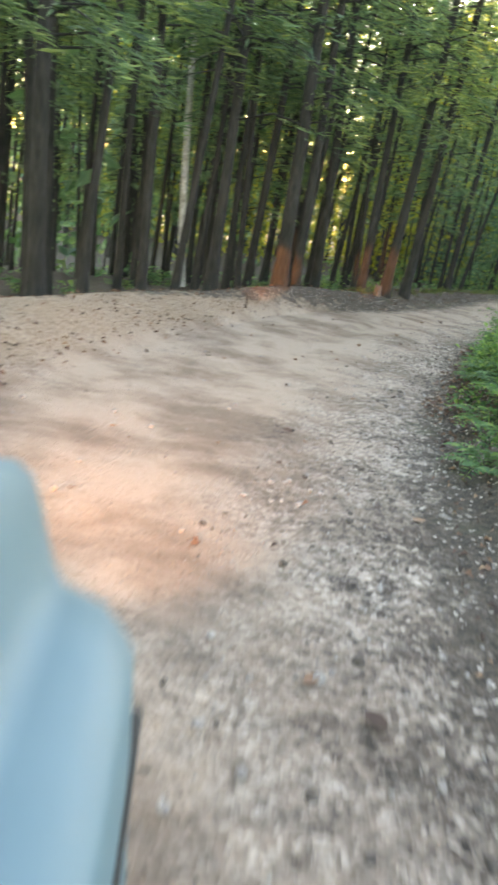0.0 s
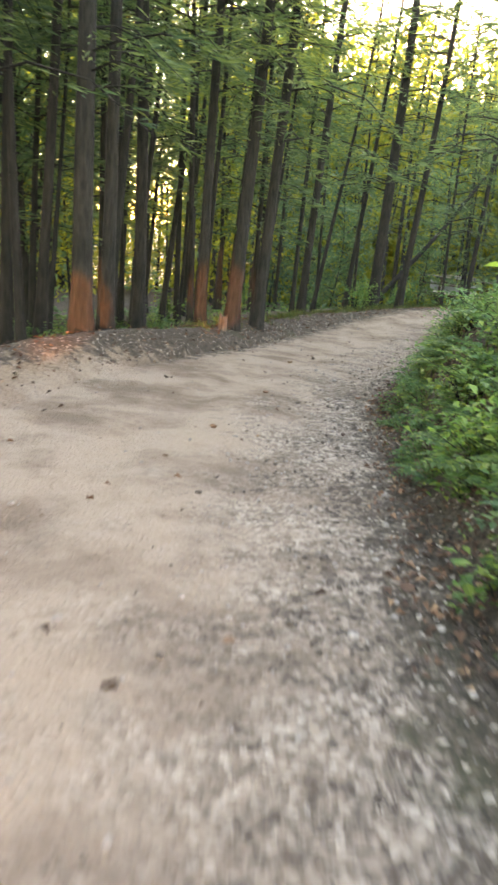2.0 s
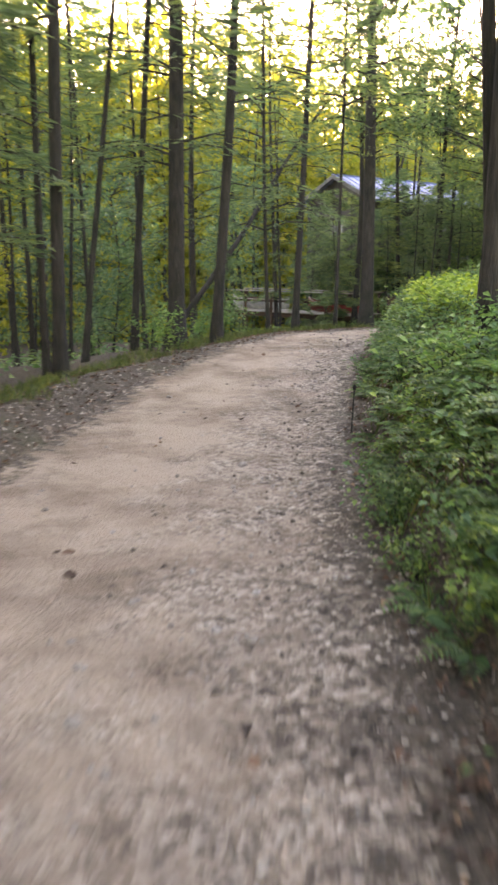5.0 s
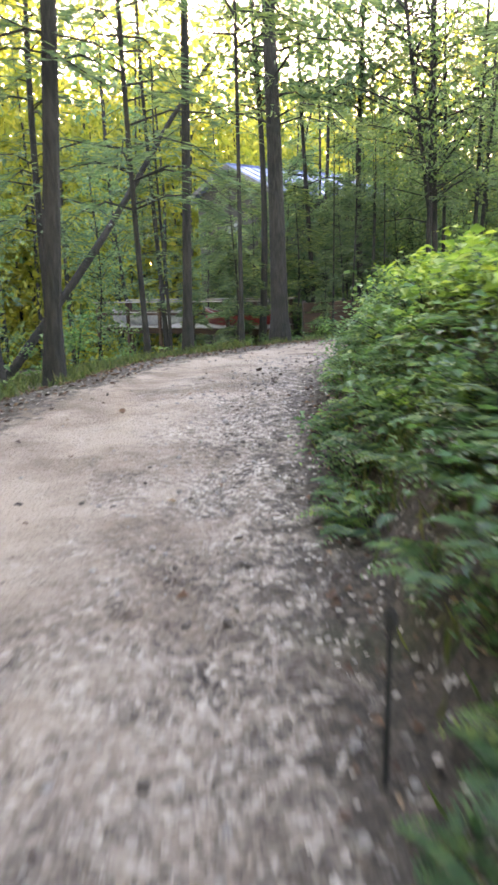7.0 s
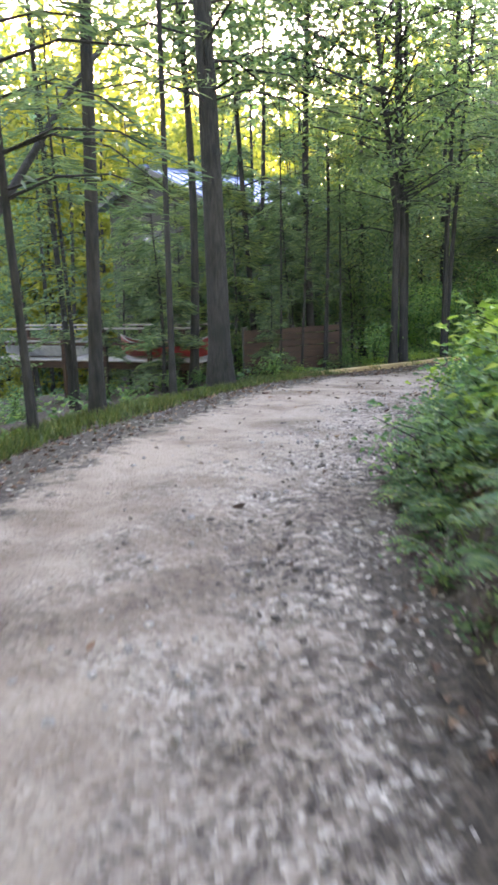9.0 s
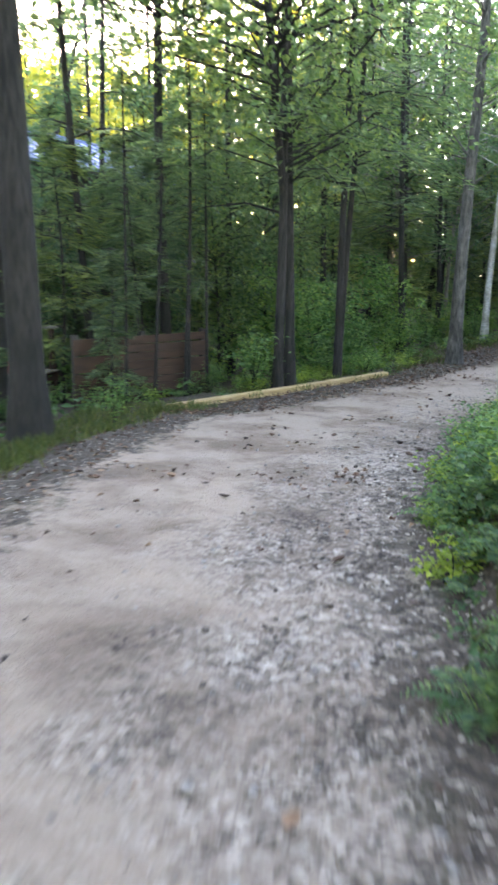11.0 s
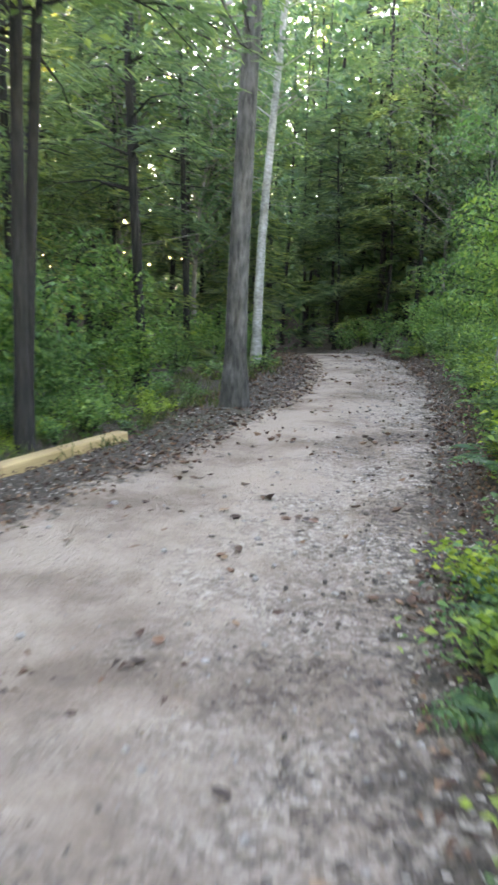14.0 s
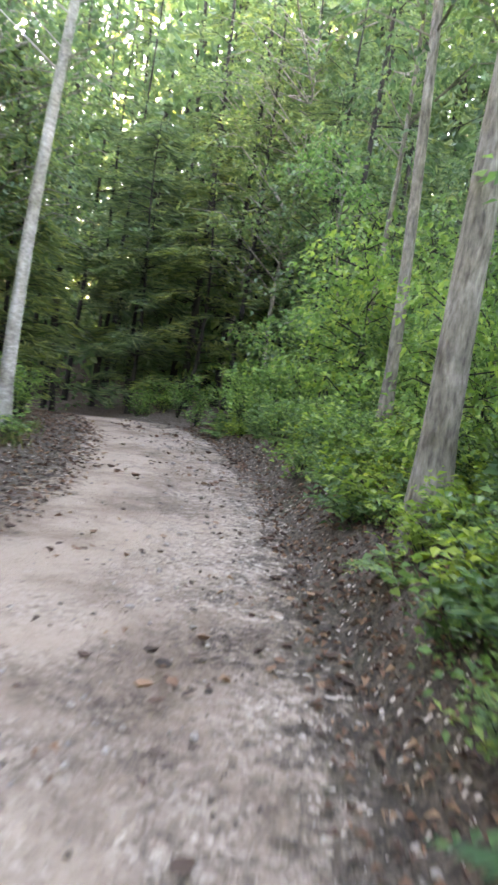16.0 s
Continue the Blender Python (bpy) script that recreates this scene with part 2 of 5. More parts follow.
def height(x, y, rough=True):
    shape = np.shape(x)
    x, y = np.ravel(np.asarray(x, float)), np.ravel(np.asarray(y, float))
    s, lat, z = along(x, y)
    r, f = -lat + np.interp(s, EDGE_S, RIGHT), lat - np.interp(s, EDGE_S, LEFT)
    tall = np.interp(s, [-5, 5, 10, 14, 28, 34, 44, 50, 58], [0.7, 0.6, 0.8, 1.15, 1.0, 0.5, 0.55, 1.0, 0.85])
    tall = tall * np.interp(s, [58, 63], [1, 0.2])
    wide = np.interp(s, [8, 13, 32, 40], [1.25, 0.7, 0.75, 1.15])
    bank = tall * np.clip(r / wide, 0, 1) ** 0.8 + np.clip(r - wide, 0, 30) * 0.17 - 0.05 * np.exp(-((r - 0.1) / 0.25) ** 2)
    berm = np.interp(s, [-5, 4, 12, 20, 24, 28], [0.32, 0.32, 0.3, 0.32, 0.2, 0.0]) * np.exp(-((f - np.interp(s, [8, 16], [1.2, 0.7])) / np.interp(s, [8, 16], [0.85, 0.6])) ** 2)
    fall = -np.interp(s, [18, 27, 40, 44], [0.13, 0.16, 0.16, 0.13]) * np.clip(f - np.interp(s, [18, 27, 40, 44], [1.4, 0.3, 0.3, 1.4]), 0, 22)
    h = z + np.where(r > 0, bank, 0) + np.where(f > 0, berm + fall, 0)
    off = np.clip(np.maximum(r, f) / 0.6, 0, 1)
    if rough:
        h = h + off * (0.35 * LA(x * 0.35, y * 0.35) + 0.16 * LB(x * 1.1, y * 1.1) + 0.07 * LC(x * 3.5, y * 3.5)) * np.clip(0.4 + r / 3, 0.4, 1)
        h = h + np.interp(s, [7, 13], [0.25, 0.5]) * (0.016 * LB(x * 2.3 + 0.6 * y, y * 2.1) + 0.008 * LC(x * 5 - y, y * 5))
    return h.reshape(shape)


def height_at(x, y):
    return float(height(np.array([x]), np.array([y]))[0])


def grid_mesh(xs, ys, zfun):
    gx, gy = np.meshgrid(xs, ys, indexing="ij")
    v = np.stack([gx.ravel(), gy.ravel(), zfun(gx.ravel(), gy.ravel())], 1)
    a = np.arange(len(xs) * len(ys)).reshape(len(xs), len(ys))
    f = np.stack([a[:-1, :-1], a[1:, :-1], a[1:, 1:], a[:-1, 1:]], -1).reshape(-1, 4)
    return v, f


far = np.array([30, 60, 120, 240, 600.0])
xs = np.r_[-16 - far[::-1], np.arange(-16, 66, 0.4), 66 + far]
ys = np.r_[-14 - far[::-1], np.arange(-14, 70, 0.4), 70 + far]


def ground_z(x, y):
    """The soil lies a little under the gravel where the track runs."""
    s, lat, _ = along(x, y)
    inside = np.minimum(lat - np.interp(s, EDGE_S, RIGHT) + 0.45, np.interp(s, EDGE_S, LEFT) + 0.75 + shoulder(s) - lat)
    return height(x, y) - 0.1 * np.clip(inside / 0.3, 0, 1)


v, f = grid_mesh(xs, ys, ground_z)
tagged(link_mesh("ground", v, f, SOIL, smooth=True), "brown forest floor of soil, moss and old leaves", "ground", kind="structure")

# the track: packed gravel that runs out into soil along ragged edges
ss = np.arange(-20, 70, 0.1)
us = np.linspace(0, 1, 62)
S, U = np.meshgrid(ss, us, indexing="ij")
lo, hi = np.interp(S, EDGE_S, RIGHT), np.interp(S, EDGE_S, LEFT)
L = (lo - 0.6 + (hi - lo + 1.5 + shoulder(S)) * U).ravel()
mid_x, mid_y, go_x, go_y = (np.interp(S.ravel(), AXIS_S, q) for q in (AXIS[:, 0], AXIS[:, 1], TANGENT[:, 0], TANGENT[:, 1]))
X, Y = mid_x - go_y * L, mid_y + go_x * L
inner = np.minimum(L - lo.ravel() - np.interp(S.ravel(), [0, 3, 10, 26, 32], [0.05, 0.2, 0.14, 0.14, 0.05]), hi.ravel() + shoulder(S).ravel() - L)
edge = np.minimum(U.ravel(), 1 - U.ravel())
on = np.clip(inner / 0.5, 0, 1)
rut = -0.035 * (np.exp(-((L - 0.15) / 0.22) ** 2) + np.exp(-((L - 1.35) / 0.22) ** 2)) * on
Z = height(X, Y) + 0.02 - 0.16 * np.clip(1 - edge / 0.05, 0, 1) + rut + np.interp(S.ravel(), [7, 13], [0.6, 1.3]) * (0.008 * LA(X * 3.1 + Y, Y * 3.7) + 0.008 * LC(X * 8.3 - Y, Y * 9) + 0.006 * LB(X * 19, Y * 19))
a = np.arange(len(ss) * len(us)).reshape(len(ss), len(us))
f = np.stack([a[:-1, :-1], a[1:, :-1], a[1:, 1:], a[:-1, 1:]], -1).reshape(-1, 4)
road = tagged(link_mesh("road", np.stack([X, Y, Z], 1), f, ROAD, smooth=True), "pale rutted gravel track with scattered stones and leaves", "road", kind="structure")
verge = road.data.attributes.new("verge", "FLOAT", "POINT")
verge.data.foreach_set("value", inner.astype(np.float32))
sand = road.data.attributes.new("sand", "FLOAT", "POINT")
sand.data.foreach_set("value", (np.clip((L - hi.ravel() + 0.05) / 0.35, 0, 1) * np.interp(S.ravel(), [10, 26], [1, 0.8])).astype(np.float32))
loose = road.data.attributes.new("loose", "FLOAT", "POINT")
loose.data.foreach_set("value", (np.interp(S.ravel(), [38, 46], [1, 0.75]) * 0.42 * np.clip(1.3 - (L - lo.ravel()) / 1.7, 0, 1) + 0.08 * np.clip(1 - (hi.ravel() - L) / 0.8, 0, 1)).astype(np.float32))


# ---- trees ----
def tube(points, radii, sides=7):
    """Rings round a line of points."""
    p, r = np.asarray(points, float), np.asarray(radii, float)
    t = np.gradient(p, axis=0)
    t /= np.linalg.norm(t, axis=1)[:, None] + 1e-9
    ref = np.where(np.abs(t[:, 2:3]) > 0.9, np.array([[1.0, 0, 0]]), np.array([[0, 0, 1.0]]))
    e1 = np.cross(t, ref)
    e1 /= np.linalg.norm(e1, axis=1)[:, None]
    e2 = np.cross(t, e1)
    a = np.linspace(0, 2 * np.pi, sides, endpoint=False)
    v = p[:, None] + r[:, None, None] * (np.cos(a)[None, :, None] * e1[:, None] + np.sin(a)[None, :, None] * e2[:, None])
    k = np.arange(len(p) * sides).reshape(len(p), sides)
    n = np.roll(k, -1, 1)
    f = np.stack([k[:-1], n[:-1], n[1:], k[1:]], -1).reshape(-1, 4)
    return v.reshape(-1, 3), f


def join(pieces):
    vs, fs, o = [], [], 0
    for v, f in pieces:
        vs.append(v)
        fs.append(f + o)
        o += len(v)
    return np.concatenate(vs), np.concatenate(fs)


def leaves(c, d, n, length, width, fold=0.18):
    """Folded leaves: centre, direction and face of each."""
    d = d / (np.linalg.norm(d, axis=1)[:, None] + 1e-9)
    side = np.cross(d, n)
    side /= np.linalg.norm(side, axis=1)[:, None] + 1e-9
    up = np.cross(side, d)
    length, width = np.broadcast_to(length, len(c))[:, None], np.broadcast_to(width, len(c))[:, None]
    v = np.stack([c - d * length / 2, c + side * width / 2 + up * width * fold - d * length * 0.06, c + d * length / 2 - up * width * fold, c - side * width / 2 + up * width * fold - d * length * 0.06], 1)
    k = np.arange(len(c))[:, None] * 4
    return v.reshape(-1, 3), np.concatenate([k + [0, 1, 2], k + [0, 2, 3]])


def trunk_line(r, h, bend, lean=(0, 0), n=12):
    z = np.linspace(0, 1, n) ** 1.2
    ph = r.uniform(0, 6.3, 2)
    x = bend * (np.sin(z * 4 + ph[0]) - np.sin(ph[0])) + lean[0] * z * h
    y = bend * (np.sin(z * 5 + ph[1]) - np.sin(ph[1])) + lean[1] * z * h
    return np.stack([x, y, z * h - 0.25 * (z == 0)], 1), z


def trunk_radius(z, r0, h):
    return r0 * (1 - 0.85 * z) + r0 * 0.55 * np.exp(-z * h / 0.28)


SEEN = 9.5    # above this height crowns are only ever shade, and take fewer, larger sprays


def conifer(seed, h, r0, first, per_m, reach, cards, lean=(0, 0), dead=0.25, bark=None, label="", sides=9, size=0.24):
    """A hemlock or pine: straight trunk, level boughs with flat needle sprays, bare snags low down."""
    r = np.random.default_rng(seed)
    pts, z = trunk_line(r, h, 0.12, lean, 14)
    wood = [tube(pts, trunk_radius(z, r0, h), sides)]
    cc, dd, nn, ll = [], [], [], []
    low = r.uniform(first, min(h * 0.98, SEEN), int(per_m * (min(h, SEEN) - first)))
    high = r.uniform(SEEN, h * 0.98, int(1.8 * (h - SEEN))) if h > SEEN + 1 else []
    for q in np.sort(np.r_[low, high]):
        u = (q - first) / (h - first)
        out = reach * (1 - u) ** 0.6 * r.uniform(0.6, 1.15) + 0.25
        ang = r.uniform(0, 2 * np.pi)
        base = np.array([np.interp(q, pts[:, 2], pts[:, 0]), np.interp(q, pts[:, 2], pts[:, 1]), q])
        way = np.array([np.cos(ang), np.sin(ang), 0])
        k = np.linspace(0, 1, 4)[:, None]
        droop = r.uniform(0.05, 0.35) * out
        line = base + way * out * k + np.array([0, 0, 1.0]) * (0.12 * out * np.sin(k * 3) - droop * k ** 2)
        wood.append(tube(line, np.linspace(0.014 + 0.006 * out, 0.004, 4), 3))
        bare = u < 0.3 and r.random() < dead
        big = q > SEEN
        m = int(cards * out * (0.15 if bare else 0.34 if big else 1))
        if m < 1:
            continue
        w = r.uniform(0.15, 1.05, m) ** 0.8
        centre = base + way * (out * w)[:, None] + np.array([0, 0, 1.0]) * (0.12 * out * np.sin(w * 3) - droop * w ** 2)[:, None]
        cross = np.array([-way[1], way[0], 0])
        spread = (r.random(m) - 0.5) * (0.9 * out * (1.2 - w))
        centre = centre + cross * spread[:, None] + r.normal(0, 0.05, (m, 3)) - np.array([0, 0, 1.0]) * np.abs(spread)[:, None] * 0.2
        direction = way * r.uniform(0.5, 1, m)[:, None] + cross * np.sign(spread)[:, None] * r.uniform(0.3, 1, m)[:, None] + r.normal(0, 0.18, (m, 3)) - np.array([0, 0, 0.15])
        cc.append(centre), dd.append(direction)
        nn.append(np.array([0, 0, 0.8]) + r.normal(0, 0.6, (m, 3)))
        ll.append(size * r.uniform(0.7, 1.4, m) * (1.9 if big else 1))
    tree = new("conifer_tree")
    v, f = join(wood)
    link_mesh("trunk", v, f, bark or BARK, tree, smooth=True)
    c, d, n, ln = (np.concatenate(q) for q in (cc, dd, nn, ll))
    v, f = leaves(c, d, n, ln * 1.4, ln * 0.17)
    link_mesh("crown", v, f, NEEDLE, tree)
    return tagged(tree, label or "tall dark conifer with drooping needle sprays", "tree", "forest trees")


def broadleaf(seed, h, r0, first, sprays, spread, size, lean=(0, 0), fork=0.0, bark=None, label="", per=50, mat=None, sides=9):
    """A maple or beech: trunk, rising limbs and layered flat sprays of leaves."""
    r = np.random.default_rng(seed)
    pts, z = trunk_line(r, h, 0.18, lean, 14)
    wood = [tube(pts, trunk_radius(z, r0, h), sides)]
    stems = [pts]
    if fork:
        a = r.uniform(0, 6.3)
        b = pts[np.searchsorted(pts[:, 2], fork)]
        k = np.linspace(0, 1, 8)[:, None]
        second = b + k * np.array([np.cos(a) * 0.22, np.sin(a) * 0.22, 0.95]) * (h - b[2]) + np.array([np.cos(a), np.sin(a), 0]) * 0.5 * np.sin(k * 1.6)
        wood.append(tube(second, np.linspace(r0 * 0.75, 0.03, 8), 7))
        stems.append(second)
    cc, dd, nn, ll = [], [], [], []
    heights = np.r_[r.uniform(first, min(h, SEEN), sprays), r.uniform(SEEN, h, int(sprays * 0.3)) if h > SEEN + 1 else []]
    for q in heights:
        line = stems[r.integers(len(stems))]
        j = min(max(np.searchsorted(line[:, 2], q), 1), len(line) - 1)
        base = line[j - 1] + (line[j] - line[j - 1]) * np.clip((q - line[j - 1, 2]) / (line[j, 2] - line[j - 1, 2] + 1e-6), 0, 1)
        ang, out = r.uniform(0, 6.3), spread * r.uniform(0.3, 1.0)
        tip = base + np.array([np.cos(ang) * out, np.sin(ang) * out, out * r.uniform(-0.1, 0.5)])
        k = np.linspace(0, 1, 4)[:, None]
        limb = base + (tip - base) * k + np.array([0, 0, 0.2 * out]) * np.sin(k * 3.14)
        wood.append(tube(limb[[0, 2, 3]], np.linspace(0.010 + 0.008 * out, 0.003, 3), 3))
        big = q > SEEN
        m = max(6, int(per * r.uniform(0.6, 1.3) * (0.4 if big else 1)))
        rad = r.uniform(0.4, 0.95) * (0.45 + 0.3 * spread)
        t, g = r.uniform(0, 6.3, m), np.sqrt(r.random(m)) * rad
        at = limb[2] + (limb[3] - limb[2]) * r.uniform(-0.6, 1, (m, 1)) + np.stack([np.cos(t) * g, np.sin(t) * g, r.normal(0, 0.1, m) - 0.15 * g], 1)
        cc.append(at)
        dd.append(np.stack([np.cos(t), np.sin(t), -0.5 + r.normal(0, 0.35, m)], 1) + r.normal(0, 0.4, (m, 3)))
        nn.append(np.array([0, 0, 0.9]) + r.normal(0, 0.5, (m, 3)))
        ll.append(size * r.uniform(0.7, 1.3, m) * (1.8 if big else 1))
    tree = new("broadleaf_tree")
    v, f = join(wood)
    link_mesh("trunk", v, f, bark or BARK, tree, smooth=True)
    c, d, n, ln = (np.concatenate(q) for q in (cc, dd, nn, ll))
    v, f = leaves(c, d, n, ln, ln * 0.62)
    link_mesh("crown", v, f, mat or BROAD, tree)
    return tagged(tree, label or "slender broadleaf tree with layered green leaves", "tree", "forest trees")


def stand(ob, x, y, turn=0.0, scale=1.0, sink=0.0, tilt=(0, 0)):
    ob.matrix_basis = pose(x, y, height_at(x, y) - sink, tilt[0], tilt[1], turn) @ Matrix.Scale(scale, 4)
    return ob


# trees of their own, at their places: x, y, trunk radius, lean
OWN = [
    ("c", 0.19, 16.87, 0.16, (-0.035, 0)), ("c", 0.55, 17.6, 0.11, (-0.03, 0)), ("c", 1.2, 21.2, 0.13, (-0.03, 0)),
    ("c", 2.37, 22.32, 0.07, (-0.03, 0)), ("c", 3.66, 21.3, 0.125, (0.02, 0)), ("c", 2.4, 20.7, 0.105, (0.0, 0)),
    ("c", 2.98, 20.4, 0.14, (0.02, 0)), ("c", 6.06, 27.09, 0.12, (0.03, 0)), ("c", 9.2, 29.95, 0.19, (0.0, 0)),
    ("c", 12.94, 38.05, 0.11, (0.02, 0)), ("c", 9.95, 29.55, 0.12, (0.035, -0.02)), ("c", 14.47, 34.08, 0.105, (0.03, -0.02)),
    ("p", 18.89, 36.84, 0.24, (0.0, 0)), ("c", 16.94, 35.75, 0.06, (0.0, 0)), ("c", 12.97, 32.87, 0.055, (-0.03, 0.02)),
    ("f", 24.75, 37.1, 0.10, (0.0, 0)), ("c", 25.17, 37.1, 0.105, (0.005, 0)), ("c", 26.98, 37.15, 0.08, (0.0, 0.0)), ("c", 27.22, 37.3, 0.075, (0.055, -0.04)), ("c", 27.1, 38.6, 0.075, (0.0, 0)),
    ("c", 32.67, 38.6, 0.09, (-0.02, 0.04)), ("h", 30.63, 36.1, 0.165, (0.0, 0.02)), ("w", 36.24, 37.66, 0.11, (0.0, -0.01)),
    ("g", 30.7, 32.38, 0.125, (0.02, -0.05)), ("g", 34.3, 32.4, 0.075, (0.0, -0.01)), ("g", 38.2, 32.6, 0.05, (-0.02, 0)),
    ("g", 33.4, 31.3, 0.15, (0.01, -0.01)), ("g", 36.5, 31.2, 0.12, (0.01, -0.02)),
    ("c", -3.4, 11.2, 0.13, (-0.01, 0)), ("c", -3.9, 12.4, 0.08, (-0.02, 0)), ("c", -2.3, 13.9, 0.09, (0, 0)), ("c", -3.0, 15.2, 0.075, (0, 0)),
    ("c", -1.2, 15.6, 0.12, (0.0, 0)), ("c", -1.7, 17.4, 0.08, (0.02, 0)), ("c", -0.6, 19.1, 0.1, (0.02, 0)),
    ("c", 8.0, 19.3, 0.095, (-0.005, 0.0)), ("c", 8.12, 19.36, 0.065, (-0.075, 0.03)), ("c", 14.9, 24.0, 0.16, (0.02, 0)), ("w", -2.2, 19.2, 0.10, (-0.06, 0)), ("b", 41.6, 33.0, 0.05, (0, 0)),
    ("m", 36.4, 28.9, 0.07, (0.02, 0.0)), ("m", 40.6, 41.0, 0.08, (0.0, -0.05)), ("m", 45.5, 34.5, 0.07, (-0.03, 0.02)), ("m", 37.2, 41.4, 0.08, (0.0, -0.05)), ("m", 44.0, 41.8, 0.08, (-0.02, -0.03)), ("m", 48.5, 36.0, 0.08, (-0.03, 0.0)),
]
for i, (kind, x, y, rad, lean) in enumerate(OWN):
    if kind == "c":
        ob = conifer(100 + i, 15 + 3 * (i % 3), rad, 6.8 if i in (11, 13) else 2.7 if i in (9, 14) else 2.3 if x in (8.0, 8.12, 14.9) else 3.3 + 0.6 * (i % 4), 5.5, 2.8 if i in (11, 13) else 2.1, 60 if i in (11, 13) else 42, lean, 0.4, label="tall conifer with a dark rough trunk beside the track", size=0.2)
    elif kind == "p":
        ob = conifer(100 + i, 22, rad, 5.6, 6.5, 3.4, 56, lean, 0.3, label="big straight pine with dark furrowed bark beside the track", sides=14, size=0.2)
    elif kind == "f":
        ob = broadleaf(100 + i, 15, rad, 3.9, 105, 3.3, 0.14, lean, 2.6, label="forked tree with a dark trunk behind the log")
    elif kind == "w":
        ob = broadleaf(100 + i, 15, rad, 5.0, 30, 1.8, 0.13, lean, 0, PALE_BARK, "slender tree with a pale whitish trunk among conifers", sides=12)
    elif kind == "h":
        ob = broadleaf(100 + i, 16, rad, 4.6, 40, 2.0, 0.13, lean, 0, MID_BARK, "stout broadleaf tree with a dark grey trunk", sides=14)
    elif kind == "m":
        ob = broadleaf(100 + i, 10, rad, 2.6, 70, 3.4, 0.13, lean, 0, GREY_BARK, "maple with layered leaves reaching over the track", per=64)
    elif kind == "b":
        ob = broadleaf(100 + i, 5.5, rad, 1.6, 34, 1.4, 0.12, lean, 0, GREY_BARK, "young tree with fresh bright green leaves on the bank", mat=BRIGHT)
    else:
        ob = broadleaf(100 + i, 16, rad, 4.2, 40, 2.0, 0.13, lean, 0, GREY_BARK, "broadleaf tree with a pale grey mottled trunk", sides=12)
    stand(ob, x, y, 0)

# kinds of forest tree, each built once and then repeated
KINDS = [conifer(1, 16, 0.12, 2.8, 5.5, 2.1, 42, (0.01, 0), 0.45), conifer(2, 18, 0.15, 3.4, 5.0, 2.3, 42, (0.0, 0.01), 0.5),
         conifer(3, 13, 0.08, 2.2, 6.0, 1.7, 42, (0.015, 0), 0.4), conifer(4, 7, 0.06, 0.3, 8.0, 1.6, 60, (0, 0), 0.05, label="young conifer with boughs down to the ground"),
         broadleaf(5, 15, 0.11, 2.0, 56, 2.3, 0.19, (0.01, 0), per=43), broadleaf(6, 17, 0.14, 2.6, 56, 2.5, 0.19, (0, 0.01), 5.0, per=43),
         broadleaf(7, 6, 0.04, 0.7, 46, 1.5, 0.14, (0.03, 0), label="young broadleaf tree in the shade of the forest"),
         broadleaf(8, 9, 0.055, 0.8, 62, 1.9, 0.15, (0, 0.02), label="young broadleaf tree in the shade of the forest"),
         conifer(9, 15, 0.075, 4.2, 3.2, 1.3, 44, (0.01, 0), 0.6, label="thin straight conifer pole with a high crown"),
         # its sunlit look is put into the leaf colour
         broadleaf(10, 12, 0.06, 1.6, 50, 1.8, 0.16, (0.02, 0), label="slender tree with low-sun glow coloured into its yellow-green leaves", per=36, mat=SUN_TINTED),
         broadleaf(11, 15, 0.1, 6.0, 62, 2.6, 0.17, (0.01, 0.01), label="tall tree with a bare stem and a wide crown", per=40)]
SAPLINGS = [broadleaf(51, 2.6, 0.014, 0.35, 26, 0.75, 0.105, (0.05, 0), label="leafy sapling on the bank beside the track", per=34, mat=BRIGHT, sides=5),
            broadleaf(52, 1.8, 0.011, 0.25, 20, 0.7, 0.10, (0, 0.06), label="low leafy sapling on the bank beside the track", per=34, mat=BRIGHT, sides=5)]
HOUSE = (30.0, 50.5)
spots = [(x, y) for _, x, y, _, _ in OWN]
r = np.random.default_rng(11)
count, used = 0, set()
